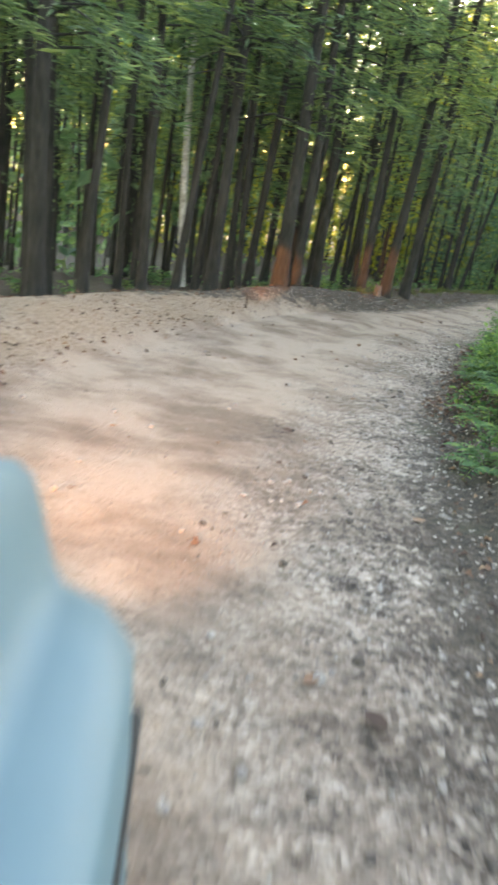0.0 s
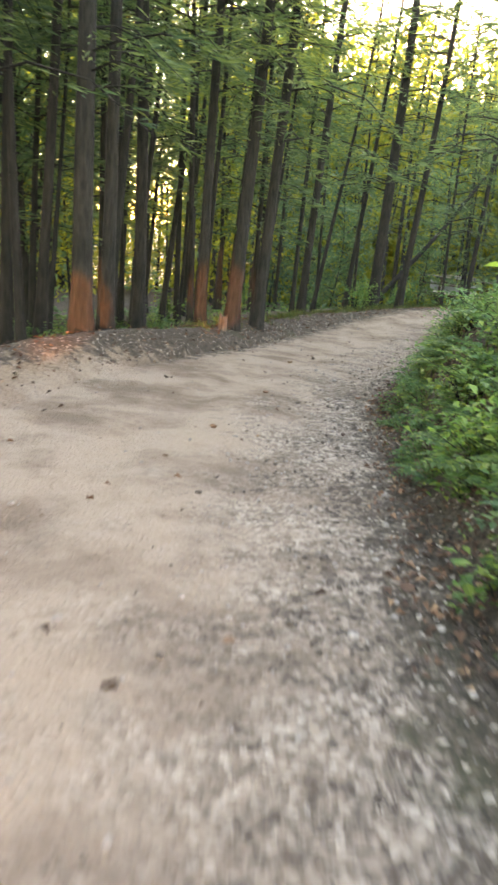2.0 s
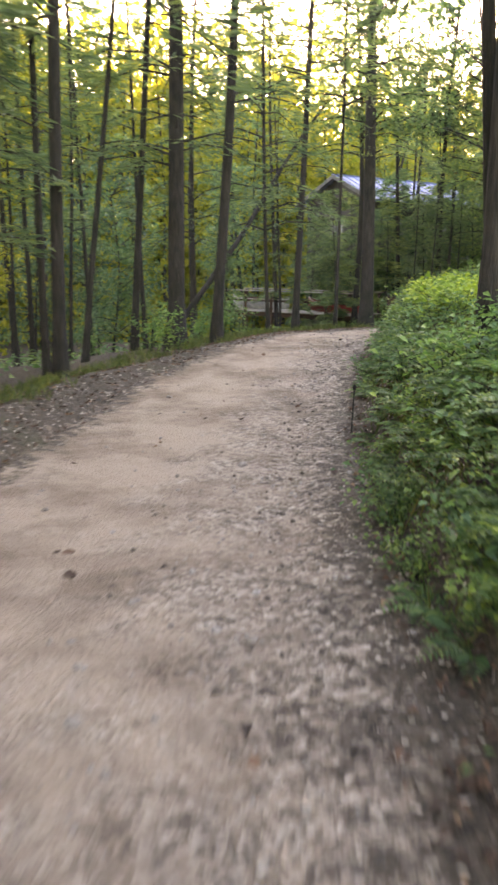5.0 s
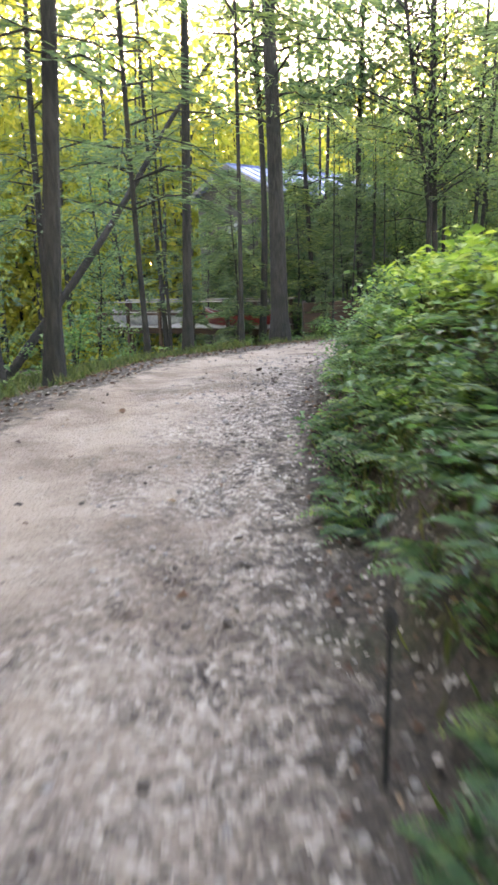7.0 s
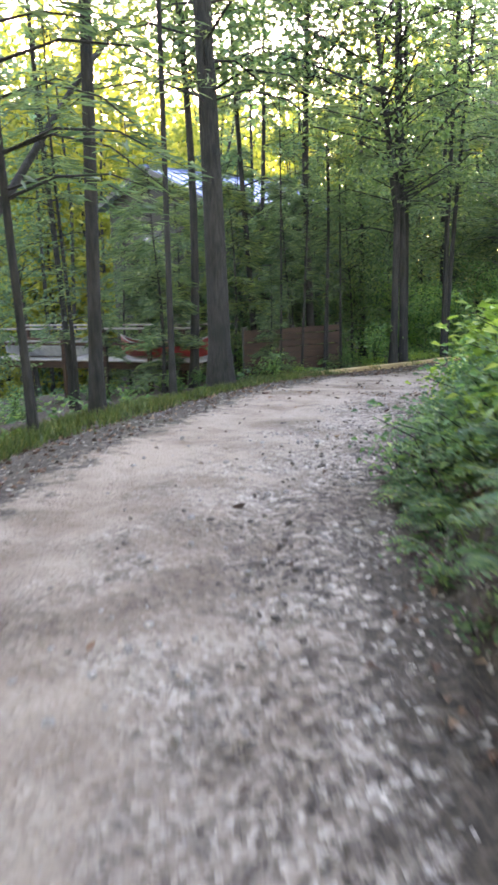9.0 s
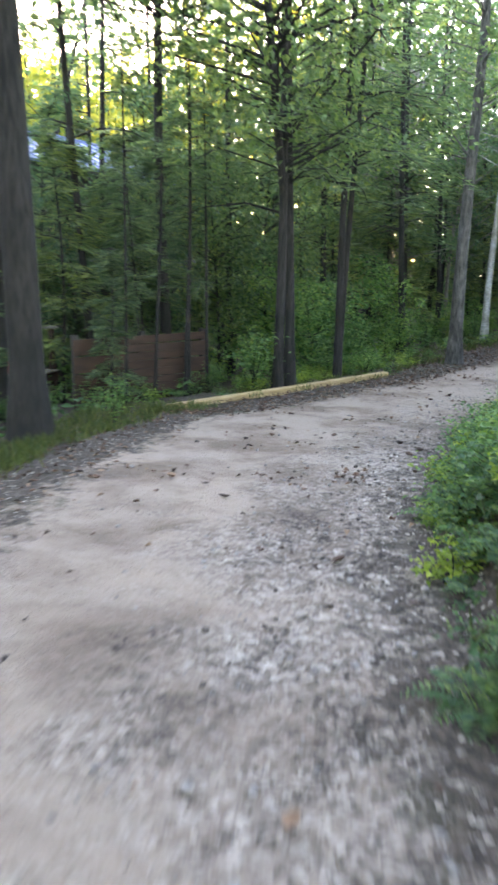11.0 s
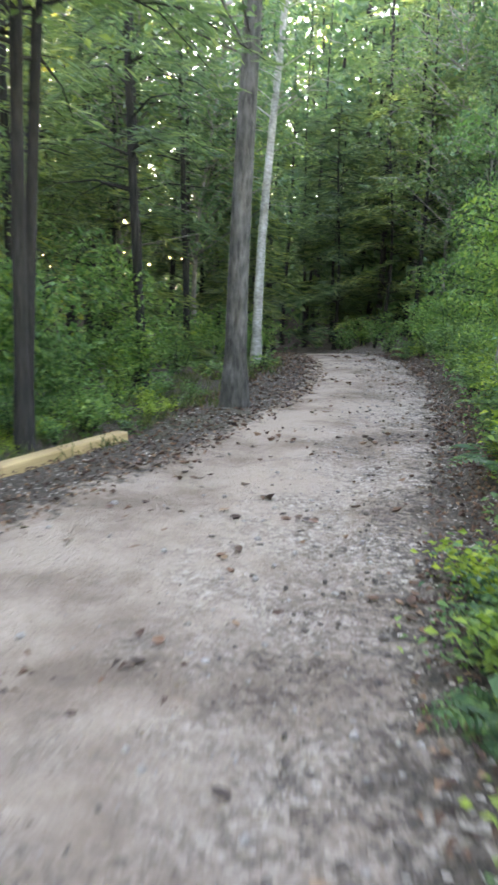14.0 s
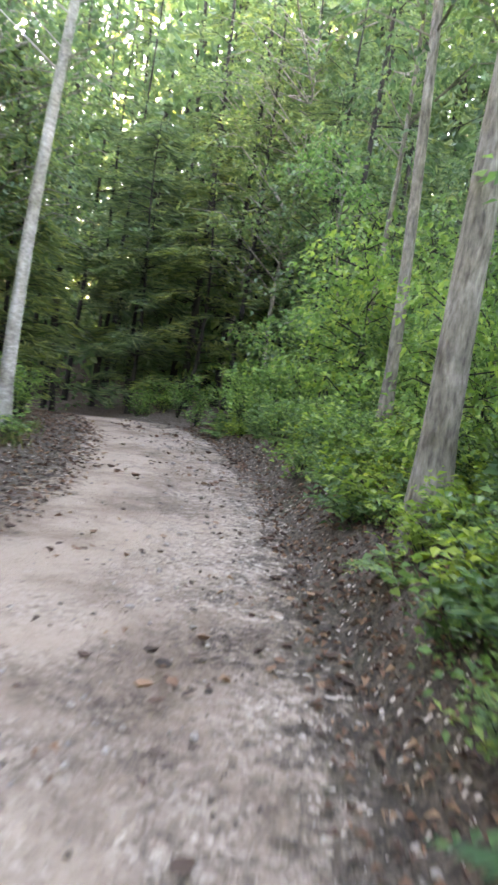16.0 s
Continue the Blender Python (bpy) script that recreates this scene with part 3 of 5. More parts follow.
while count < 115:
    x, y = r.uniform(-20, 66), r.uniform(-10, 72)
    s, lat, _ = (float(q[0]) for q in along(x, y))
    if -3.4 < lat < 5.4 or s < -24:
        continue
    if -5.5 < lat < 0 and 4 < s < 44:
        continue
    near = min(abs(lat - 5), abs(lat + 3))
    if near > 19 or r.random() > np.interp(near, [0, 8, 24], [1, 0.8, 0.3]) * (0.3 if s < 2 else 1):
        continue
    if lat < 0 and s < 40 and (lat < -9 or r.random() > 0.5) or s < 0 and lat < 0:
        continue
    if abs(x - HOUSE[0]) < 6.5 and abs(y - HOUSE[1]) < 5 or (16 < x < 24 and 39.5 < y < 51 and r.random() < 0.75):
        continue
    # the clearing between the track and the cabin keeps only slender growth
    if 14 < x < 31 and 37.5 < y < 50:
        continue
    open_ground = 9 < x < 33 and 38 < y < 54
    gap = 2.6 if open_ground else (1.4 if lat > 0 and s < 34 else 1.9)
    if min((x - a) ** 2 + (y - b) ** 2 for a, b in spots) < gap ** 2:
        continue
    spots.append((x, y))
    if open_ground:
        k = r.choice([6, 6, 7, 3])
    elif lat > 0 and s < 34:
        # past 28 m mostly trees whose leaf colour carries the sun glow
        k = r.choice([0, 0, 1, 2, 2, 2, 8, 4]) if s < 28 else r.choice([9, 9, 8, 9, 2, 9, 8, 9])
    else:
        k = r.choice([0, 2, 3, 4, 5, 5, 6, 7, 7])
    turn, size = r.uniform(0, 360), r.uniform(0.85, 1.2)
    tip = (r.normal(0, 1.5), r.normal(0, 1.5))
    count += 1
    if 53 < s < 66 and -3.9 < lat < 6.2:    # the sky stands open over the track here
        continue
    if k in used:
        ob = copy_thing(KINDS[k], Matrix.Identity(4))
    else:
        ob = KINDS[k]
        used.add(k)
    stand(ob, x, y, turn, size, 0.05, tip)

# thin poles that fill the conifer stand
n = 0
while n < 118:
    s, lat = r.uniform(1, 33), 4.6 + 13 * r.random() ** 1.4
    x, y = (float(q) for q in place(s, lat))
    if min((x - a) ** 2 + (y - b) ** 2 for a, b in spots) < 0.7:
        continue
    spots.append((x, y))
    ob = copy_thing(KINDS[8], Matrix.Identity(4)) if n else KINDS[8]
    stand(ob, x, y, r.uniform(0, 360), r.uniform(0.75, 1.25), 0.05, (r.normal(0, 1.5), r.normal(0, 1.5)))
    n += 1

# slender growth before the cabin and behind the log, dark conifers where the track bends away
FIXED = [(8, 22.5, 38.95, 0.5), (8, 23.3, 39.0, 0.55), (8, 23.9, 38.75, 0.5), (8, 24.15, 38.9, 0.6), (8, 24.5, 38.7, 0.5), (0, 32.6, 41.2, 0.95), (1, 36.0, 40.4, 0.9), (0, 29.3, 42.2, 0.9), (3, 22.3, 39.1, 0.42), (3, 20.3, 41.0, 0.5), (3, 19.3, 42.4, 0.45), (3, 24.0, 44.5, 0.85), (3, 25.2, 45.6, 0.85), (3, 22.6, 43.7, 0.9), (3, 26.8, 46.0, 1.0), (7, 27.0, 40.6, 0.75), (6, 28.8, 40.3, 0.9), (3, 24.2, 40.5, 0.8), (7, 26.0, 41.5, 0.75), (7, 30.6, 41.0, 0.7), (7, 31.8, 42.2, 0.8), (3, 22.9, 41.4, 0.8), (7, 23.6, 42.4, 0.7), (3, 25.0, 43.4, 1.05), (7, 26.2, 42.3, 0.9), (3, 27.7, 44.2, 1.2), (3, 25.2, 41.2, 0.75), (6, 28.6, 41.6, 0.9), (7, 29.5, 43.5, 0.9),
         (2, 17.4, 40.4, 0.75), (7, 16.6, 44.2, 0.8), (3, 19.6, 40.1, 0.8), (7, 12.6, 43.8, 0.9), (3, 22.8, 45.8, 0.7), (7, 24.0, 47.0, 0.6), (3, 21.4, 44.6, 0.75), (7, 22.2, 45.4, 0.7),
         (3, 36.5, 41.5, 1.3), (3, 47.2, 38.4, 1.2), (3, 48.4, 41.0, 1.3), (3, 46.4, 36.6, 1.1), (3, 43.0, 41.2, 1.2), (3, 41.8, 40.0, 0.9), (3, 45.0, 43.6, 1.2), (0, 38.5, 43.0, 0.9), (3, 34.5, 42.0, 1.2), (2, 41.0, 41.5, 1.0), (3, 42.5, 40.5, 1.2), (2, 46.0, 35.5, 1.0), (0, 48.0, 37.0, 1.0), (3, 46.8, 33.5, 1.3), (2, 50.0, 35.0, 1.1),
         (3, 49.5, 39.0, 1.3), (0, 52.0, 37.5, 1.0), (2, 51.0, 41.5, 1.1), (3, 52.5, 44.0, 1.3), (0, 54.0, 41.0, 1.0), (1, 50.5, 32.5, 0.9), (3, 54.5, 36.0, 1.4), (2, 44.6, 33.2, 0.9), (0, 44.5, 42.5, 0.9), (3, 43.8, 44.5, 1.3)]
for k, x, y, size in FIXED:
    ob = copy_thing(KINDS[k], Matrix.Identity(4))
    stand(ob, x, y, 77 * x, size, 0.05)
    spots.append((x, y))

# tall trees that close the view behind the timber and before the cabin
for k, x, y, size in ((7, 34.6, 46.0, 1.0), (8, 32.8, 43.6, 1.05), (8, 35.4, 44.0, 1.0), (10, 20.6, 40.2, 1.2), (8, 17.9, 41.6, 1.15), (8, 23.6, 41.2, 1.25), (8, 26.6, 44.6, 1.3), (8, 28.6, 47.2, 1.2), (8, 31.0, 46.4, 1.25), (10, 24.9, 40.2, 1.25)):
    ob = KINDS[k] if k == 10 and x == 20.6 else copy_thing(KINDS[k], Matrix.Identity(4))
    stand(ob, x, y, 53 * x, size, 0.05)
    spots.append((x, y))

# unseen trees added beside and behind the start to cut down the sky light
for n in range(10):
    s, lat = r.uniform(-20, 1), r.choice([-1, 1]) * r.uniform(4.6, 14) + 0.8
    x, y = (float(q) for q in place(s, lat))
    ob = copy_thing(KINDS[r.choice([0, 1, 4, 5])], Matrix.Identity(4))
    stand(ob, x, y, r.uniform(0, 360), r.uniform(0.9, 1.2), 0.05)

# woods on the rise inside the bend
for n in range(14):
    s, lat = r.uniform(0, 46), -r.uniform(10, 22)
    x, y = (float(q) for q in place(s, lat))
    ob = copy_thing(KINDS[r.choice([0, 2, 4, 5, 8])], Matrix.Identity(4))
    stand(ob, x, y, r.uniform(0, 360), r.uniform(0.85, 1.15), 0.05)

# young growth that crowds the bank where the track runs on
n = 0
while n < 13:
    s, lat = r.uniform(53, 69), r.uniform(-7.5, -3.2)
    x, y = (float(q) for q in place(s, lat))
    if min((x - a) ** 2 + (y - b) ** 2 for a, b in spots) < 0.9:
        continue
    spots.append((x, y))
    ob = copy_thing(KINDS[r.choice([6, 6, 7])], Matrix.Identity(4))
    stand(ob, x, y, r.uniform(0, 360), r.uniform(0.5, 0.95), 0.05)
    n += 1

# thin stems that stand up against the sky where the track bends away
n = 0
while n < 22:
    s, lat = r.uniform(60, 74), r.choice([-1, 1]) * r.uniform(3.0, 8.0) + 0.8
    x, y = (float(q) for q in place(s, lat))
    if min((x - a) ** 2 + (y - b) ** 2 for a, b in spots) < 0.8:
        continue
    spots.append((x, y))
    stand(copy_thing(KINDS[8], Matrix.Identity(4)), x, y, r.uniform(0, 360), r.uniform(0.9, 1.3), 0.05, (r.normal(0, 1.5), r.normal(0, 1.5)))
    n += 1

# leafy saplings on the bank and before the cabin
n = 0
while n < 80:
    if n < 50:
        s = r.uniform(46, 61)
        lat = float(np.interp(s, EDGE_S, RIGHT)) - 0.7 - 3.6 * r.random() ** 1.2
    else:
        s, lat = r.uniform(42, 54), r.uniform(4.6, 8.5)
    x, y = (float(q) for q in place(s, lat))
    if math.hypot(x - 30.4, y - 32.5) < 1.0 or lat > 0 and x < 27 or x < 31.5 and -2.7 < lat < 0:
        continue
    k = n % 2
    ob = copy_thing(SAPLINGS[k], Matrix.Identity(4)) if n > 1 else SAPLINGS[k]
    stand(ob, x, y, r.uniform(0, 360), r.uniform(0.6, 1.15), 0.03)
    n += 1

# far woods all round, past counting: stems and leaf masses
r = np.random.default_rng(21)
wood, cc, ll, sun_tinted = [], [], [], []
for i in range(640):
    t = r.uniform(-50, 8) if 575 <= i < 640 else r.uniform(-55, 125) if i < 250 else r.uniform(125, 305) if i < 320 else r.uniform(-8, 62) if i < 485 else r.uniform(66, 118)
    d = r.uniform(31, 62) if i < 250 else r.uniform(24, 45) if i < 320 else r.uniform(36, 66) if i < 485 else r.uniform(33, 56)
    x, y = 18 + math.sin(radians(t)) * d, 30 + math.cos(radians(t)) * d
    s, lat, _ = (float(q[0]) for q in along(x, y))
    if 40 < t < 58 and 320 <= i < 485 and i % 2:
        continue
    if abs(lat) < 7 or s < 14 and lat < 16 or (abs(x - HOUSE[0]) < 8 and abs(y - HOUSE[1]) < 6):
        continue
    z, h = height_at(x, y), r.uniform(15, 23) + (3 if i >= 575 else 0) + (1.5 if 320 <= i < 485 else 0)
    h *= float(np.interp(t, [23, 27, 40, 47], [1, 0.74, 0.68, 1]))    # lower woods past the cabin leave the sky open
    line = np.array([[x, y, z - 0.3], [x + r.normal(0, .2), y, z + h * 0.5], [x + r.normal(0, .4), y + r.normal(0, .4), z + h]])
    wood.append(tube(line, [r.uniform(0.1, 0.2), 0.09, 0.02], 5))
    m = 110 if 250 <= i < 320 else 700 if i >= 485 and t > 60 else 580 if 8 < t < 36 else 430
    q = r.uniform(0.0, 1, m) ** (0.7 if i >= 575 else 1.25 if i < 320 else 0.9 if i < 485 else 1.6)
    clump = r.integers(0, 14, m)
    off = r.normal(0, 1.7, (14, 3)) * [1, 1, 0.4]
    cc.append(np.stack([x + off[clump, 0] + r.normal(0, .6, m), y + off[clump, 1] + r.normal(0, .6, m), z + q * h + off[clump, 2]], 1))
    ll.append(r.uniform(0.3, 0.6, m) * (1.8 if 250 <= i < 320 else 1.15 if i < 250 else 1.6 if i < 485 else 1.45) * float(np.interp(d, [31, 42, 66], [0.75, 1.0, 1.15])))
    # towards the sun more trees take the leaves coloured as if backlit
    sun_tinted.append(np.full(m, r.random() < np.interp(t, [-50, -15, 0, 42, 66], [0.35, 0.8, 0.97, 0.9, 0.0])))
# dense outer ring, added to keep the low sun off the track
for i in range(100):
    t, d = r.uniform(8, 56), r.uniform(78, 125)
    x, y = 18 + math.sin(radians(t)) * d, 30 + math.cos(radians(t)) * d
    z, h, m = height_at(x, y), r.uniform(19, 24), 210
    wood.append(tube(np.array([[x, y, z - 0.3], [x, y, z + h]]), [0.2, 0.04], 5))
    cc.append(np.stack([x + r.normal(0, 2.2, m), y + r.normal(0, 2.2, m), z + r.uniform(0.02, 1, m) * h], 1))
    ll.append(r.uniform(0.8, 1.3, m))
    sun_tinted.append(np.full(m, r.random() < 0.6))
v, f = join(wood)
tagged(link_mesh("far_stems", v, f, BARK), "dark stems of the woods far off", "woods", kind="stuff")
c, ln = np.concatenate(cc), np.concatenate(ll)
sun_tinted = np.concatenate(sun_tinted)
for pick, mat, label in ((~sun_tinted, BROAD, "green leaf masses of the woods far off"), (sun_tinted, SUN_TINTED, "leaf masses of the woods far off, yellow-green sun glow coloured in")):
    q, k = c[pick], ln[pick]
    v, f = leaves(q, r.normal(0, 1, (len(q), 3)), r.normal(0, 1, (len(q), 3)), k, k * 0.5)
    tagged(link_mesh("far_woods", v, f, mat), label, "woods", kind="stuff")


# ---- undergrowth ----
def shrub(seed, h, wide, count, size, mat, label, name="shrub"):
    """Stems fanning out from the root, leaves towards their ends."""
    r = np.random.default_rng(seed)
    wood, cc, dd, nn = [], [], [], []
    for _ in range(max(5, count // 26)):
        a, o = r.uniform(0, 6.3), wide * r.uniform(0.2, 1)
        k = np.linspace(0, 1, 5)[:, None]
        top = h * r.uniform(0.5, 1)
        line = np.array([math.cos(a), math.sin(a), 0]) * o * k ** 1.3 + np.array([0, 0, 1.0]) * top * np.sin(k * 1.7) - np.array([0, 0, 0.08])
        wood.append(tube(line[::2], np.linspace(0.008, 0.002, 3), 3))
        m = 26
        w = r.uniform(0.25, 1, m)
        at = np.stack([np.interp(w, k[:, 0], line[:, j]) for j in range(3)], 1) + r.normal(0, 0.07 + 0.06 * wide, (m, 3)) * [1, 1, 0.6]
        t = r.uniform(0, 6.3, m)
        cc.append(at)
        dd.append(np.stack([np.cos(t), np.sin(t), r.uniform(-0.5, 0.2, m)], 1))
        nn.append(np.array([0, 0, 1.0]) + r.normal(0, 0.35, (m, 3)))
    ob = new(name)
    v, f = join(wood)
    link_mesh("stem", v, f, BARK, ob)
    c, d, n = (np.concatenate(q) for q in (cc, dd, nn))
    c[:, 2] = np.abs(c[:, 2])
    ln = size * r.uniform(0.6, 1.3, len(c))
    v, f = leaves(c, d, n, ln, ln * 0.62)
    link_mesh("foliage", v, f, mat, ob)
    return tagged(ob, label, "shrub", "plants along the bank")


def fern(seed, label, name="fern"):
    r = np.random.default_rng(seed)
    wood, cc, dd, nn, ll = [], [], [], [], []
    for i in range(8):
        a, ln = i * 0.79 + r.uniform(-0.2, 0.2), r.uniform(0.35, 0.6)
        k = np.linspace(0, 1, 7)[:, None]
        way = np.array([math.cos(a), math.sin(a), 0])
        line = way * ln * k * 0.85 + np.array([0, 0, 1.0]) * ln * (0.9 * k - 0.75 * k ** 2)
        wood.append(tube(line[::2], np.linspace(0.006, 0.001, 4), 3))
        w = np.linspace(0.15, 1, 12)
        at = np.stack([np.interp(w, k[:, 0], line[:, j]) for j in range(3)], 1)
        cross = np.array([-way[1], way[0], 0])
        size = 0.13 * np.sin(np.clip(w, 0, 1) * 2.6 + 0.3)
        for sgn in (-1, 1):
            cc.append(at + cross * sgn * size[:, None] / 2)
            dd.append(np.tile(cross * sgn + way * 0.35, (12, 1)))
            nn.append(np.tile([0, 0, 1.0], (12, 1)) + r.normal(0, 0.1, (12, 3)))
            ll.append(size)
    ob = new(name)
    v, f = join(wood)
    f = np.concatenate([f[:, [0, 1, 2]], f[:, [0, 2, 3]]])
    v, f = join([(v, f), leaves(np.concatenate(cc), np.concatenate(dd), np.concatenate(nn), np.concatenate(ll), np.concatenate(ll) * 0.38)])
    link_mesh("frond", v, f, SHRUB, ob)
    return tagged(ob, label, "fern", "plants along the bank")


PLANTS = [shrub(31, 0.42, 0.42, 190, 0.08, SHRUB, "low leafy green plant on the bank", "leafy_plant"), shrub(32, 0.7, 0.5, 300, 0.08, BRIGHT, "bushy green shrub on the bank"),
          shrub(33, 1.1, 0.65, 320, 0.092, BRIGHT, "taller broad-leaved bush on the bank", "bush"), fern(34, "arching green fern on the bank"), shrub(35, 0.28, 0.38, 150, 0.06, SHRUB, "small creeping green plant on the bank", "creeping_plant"),
          shrub(36, 0.55, 0.55, 330, 0.07, SHRUB, "low spreading bush hanging over the bank", "low_bush"), shrub(37, 0.5, 0.45, 240, 0.085, LIME, "clump of fresh yellow-green leaves beside the track", "leaf_clump"), fern(38, "spreading bracken frond clump on the bank", "bracken")]
used = set()


def plant(k, x, y, turn, size):
    ob = copy_thing(PLANTS[k], Matrix.Identity(4)) if k in used else PLANTS[k]
    used.add(k)
    return stand(ob, x, y, turn, size, 0.02)


r = np.random.default_rng(41)
n = 0
while n < 620:
    s = r.uniform(1.5, 66) if n < 300 else r.uniform(4, 32)
    off = r.uniform(0.1, 1) ** 1.3 * (4.0 if n < 470 else 1.9)
    if s < 5 and off < 0.4 or 12 < s < 24 and off < r.uniform(0.1, 0.35):
        continue
    x, y = place(s, np.interp(s, EDGE_S, RIGHT) - off)
    if math.hypot(x - 30.5, y - 32.4) < 1.1:
        continue
    k = r.choice([0, 1, 3, 4, 4]) if off < 0.7 else r.choice([0, 1, 1, 2, 2, 2, 3])
    if 13 < s < 20.5 and 0.7 < off < 2.3 and math.sin(91 * s + 57 * off) > -0.45:    # bare leaf-strewn earth
        n += 1
        continue
    if 12 < s < 36:
        k = r.choice([0, 3, 5, 3, 4, 7])
    plant(k, float(x), float(y), r.uniform(0, 360), r.uniform(0.75, 1.25) * (0.8 if 12 < s < 36 else 1))
    n += 1
n = 0
while n < 120:
    s = r.uniform(6, 64)
    off = r.uniform(0.8, 6)
    if s < 16 and off < 3:
        continue
    if 30 < s < 40 and off < 1.5:
        continue
    x, y = place(s, np.interp(s, EDGE_S, LEFT) + off)
    plant(r.choice([0, 1, 2, 4, 4]) if s > 22 else r.choice([4, 0]), float(x), float(y), r.uniform(0, 360), r.uniform(0.7, 1.2))
    n += 1
for _ in range(110):
    s, lat = r.uniform(58, 76), r.choice([-1, -1, 1]) * r.uniform(1.7, 4.6) + 0.8
    if -0.8 < lat < 2.7 or lat < 0 and s > 62.5:
        continue
    x, y = (float(q) for q in place(s, lat))
    plant(r.choice([1, 2, 2, 3]), x, y, r.uniform(0, 360), r.uniform(0.8, 1.4))
for _ in range(60):
    s = r.uniform(30, 44)
    x, y = (float(q) for q in place(s, np.interp(s, EDGE_S, RIGHT) - r.uniform(0.15, 1.9)))
    plant(r.choice([0, 1, 4, 0, 3]), x, y, r.uniform(0, 360), r.uniform(0.6, 1.0))
for _ in range(55):
    s = r.uniform(41.5, 50)
    x, y = (float(q) for q in place(s, np.interp(s, EDGE_S, RIGHT) - r.uniform(0.6, 2.9)))
    if math.hypot(x - 30.3, y - 32.5) > 0.6:
        plant(r.choice([0, 1, 1, 3, 2]), x, y, r.uniform(0, 360), r.uniform(0.6, 1.0))
for x, y, size in ((7.2, 18.6, 0.9), (7.3, 19.0, 1.0), (7.0, 18.8, 0.8), (7.7, 18.55, 0.9), (7.9, 19.0, 0.9)):
    plant(1, x, y, 60 * x, size)
for _ in range(80):
    s = r.uniform(34, 49)
    x, y = (float(q) for q in place(s, np.interp(s, EDGE_S, RIGHT) - r.uniform(0.4, 2.2)))
    if math.hypot(x - 30.3, y - 32.5) > 0.6:
        plant(r.choice([0, 1, 4, 3, 3]), x, y, r.uniform(0, 360), r.uniform(0.55, 0.95))
for _ in range(90):
    s = r.uniform(43.5, 60)
    x, y = (float(q) for q in place(s, np.interp(s, EDGE_S, RIGHT) - r.uniform(0.35, 1.5)))
    if math.hypot(x - 30.3, y - 32.5) > 0.6:
        plant(r.choice([0, 4, 4, 1]), x, y, r.uniform(0, 360), r.uniform(0.5, 0.85))
for _ in range(16):
    plant(r.choice([1, 2, 0]), r.uniform(27.4, 31.4), r.uniform(37.2, 38.8), r.uniform(0, 360), r.uniform(0.45, 0.75))
# plants that hang over the cut foot of the bank
for _ in range(330):
    s = r.uniform(10.5, 37)
    off = r.uniform(-0.06, 0.7)
    x, y = (float(q) for q in place(s, np.interp(s, EDGE_S, RIGHT) - off))
    plant(r.choice([3, 5, 0, 7, 7, 4, 3]), x, y, r.uniform(0, 360), r.uniform(0.45, 0.8) + 0.25 * off)
for _ in range(110):
    s = r.uniform(36, 45)
    off = r.uniform(0.0, 0.8)
    x, y = (float(q) for q in place(s, np.interp(s, EDGE_S, RIGHT) - off))
    plant(r.choice([0, 5, 7, 7, 6]), x, y, r.uniform(0, 360), r.uniform(0.5, 0.8) + 0.2 * off)
for _ in range(150):
    s = r.uniform(46, 60)
    off = r.uniform(0.3, 1.7)
    x, y = (float(q) for q in place(s, np.interp(s, EDGE_S, RIGHT) - off))
    if math.hypot(x - 30.6, y - 32.4) > 0.45:
        plant(r.choice([0, 5, 7, 7, 6, 4]), x, y, r.uniform(0, 360), r.uniform(0.6, 0.95))
for _ in range(60):
    s = r.uniform(24, 37)
    x, y = (float(q) for q in place(s, np.interp(s, EDGE_S, RIGHT) - r.uniform(0.35, 1.4)))
    plant(6, x, y, r.uniform(0, 360), r.uniform(0.7, 1.25))
# low bright growth behind the timber and round the stout trunk
for _ in range(58):
    x = r.uniform(24.2, 31.2)
    y = 36.95 + (28 - x) * 0.1 + 1.5 * r.random() ** 1.4
    plant(r.choice([6, 6, 1, 4]), x, y, r.uniform(0, 360), r.uniform(0.45, 0.7))
# leafy edge of the bank where the track runs on
for _ in range(120):
    s = r.uniform(47, 61)
    x, y = (float(q) for q in place(s, np.interp(s, EDGE_S, RIGHT) - r.uniform(0.35, 1.3)))
    if math.hypot(x - 30.3, y - 32.5) > 0.8:
        plant(r.choice([0, 5, 6, 4, 3]), x, y, r.uniform(0, 360), r.uniform(0.6, 1.0))
for _ in range(60):
    s = r.uniform(42.5, 56)
    x, y = (float(q) for q in place(s, np.interp(s, EDGE_S, RIGHT) - r.uniform(0.45, 2.2)))
    if math.hypot(x - 30.3, y - 32.5) > 0.7:
        plant(r.choice([0, 0, 4, 3, 1]), x, y, r.uniform(0, 360), r.uniform(0.7, 1.1))
for x, y in ((38.7, 40.6), (36.9, 40.9), (34.0, 39.6), (31.8, 38.4), (34.9, 38.9), (29.6, 38.2)):
    plant(2, x, y, 40 * x, 1.15)
for x, y in ((25.6, 38.2), (26.5, 37.9), (27.9, 37.7), (29.0, 37.5), (19.9, 37.9), (28.3, 38.6), (24.5, 38.6), (20.8, 40.4), (21.7, 40.2), (19.7, 41.0), (20.3, 39.6)):
    plant(2, x, y, 40 * x, 0.42 + 0.2 * math.sin(7 * x) ** 2)

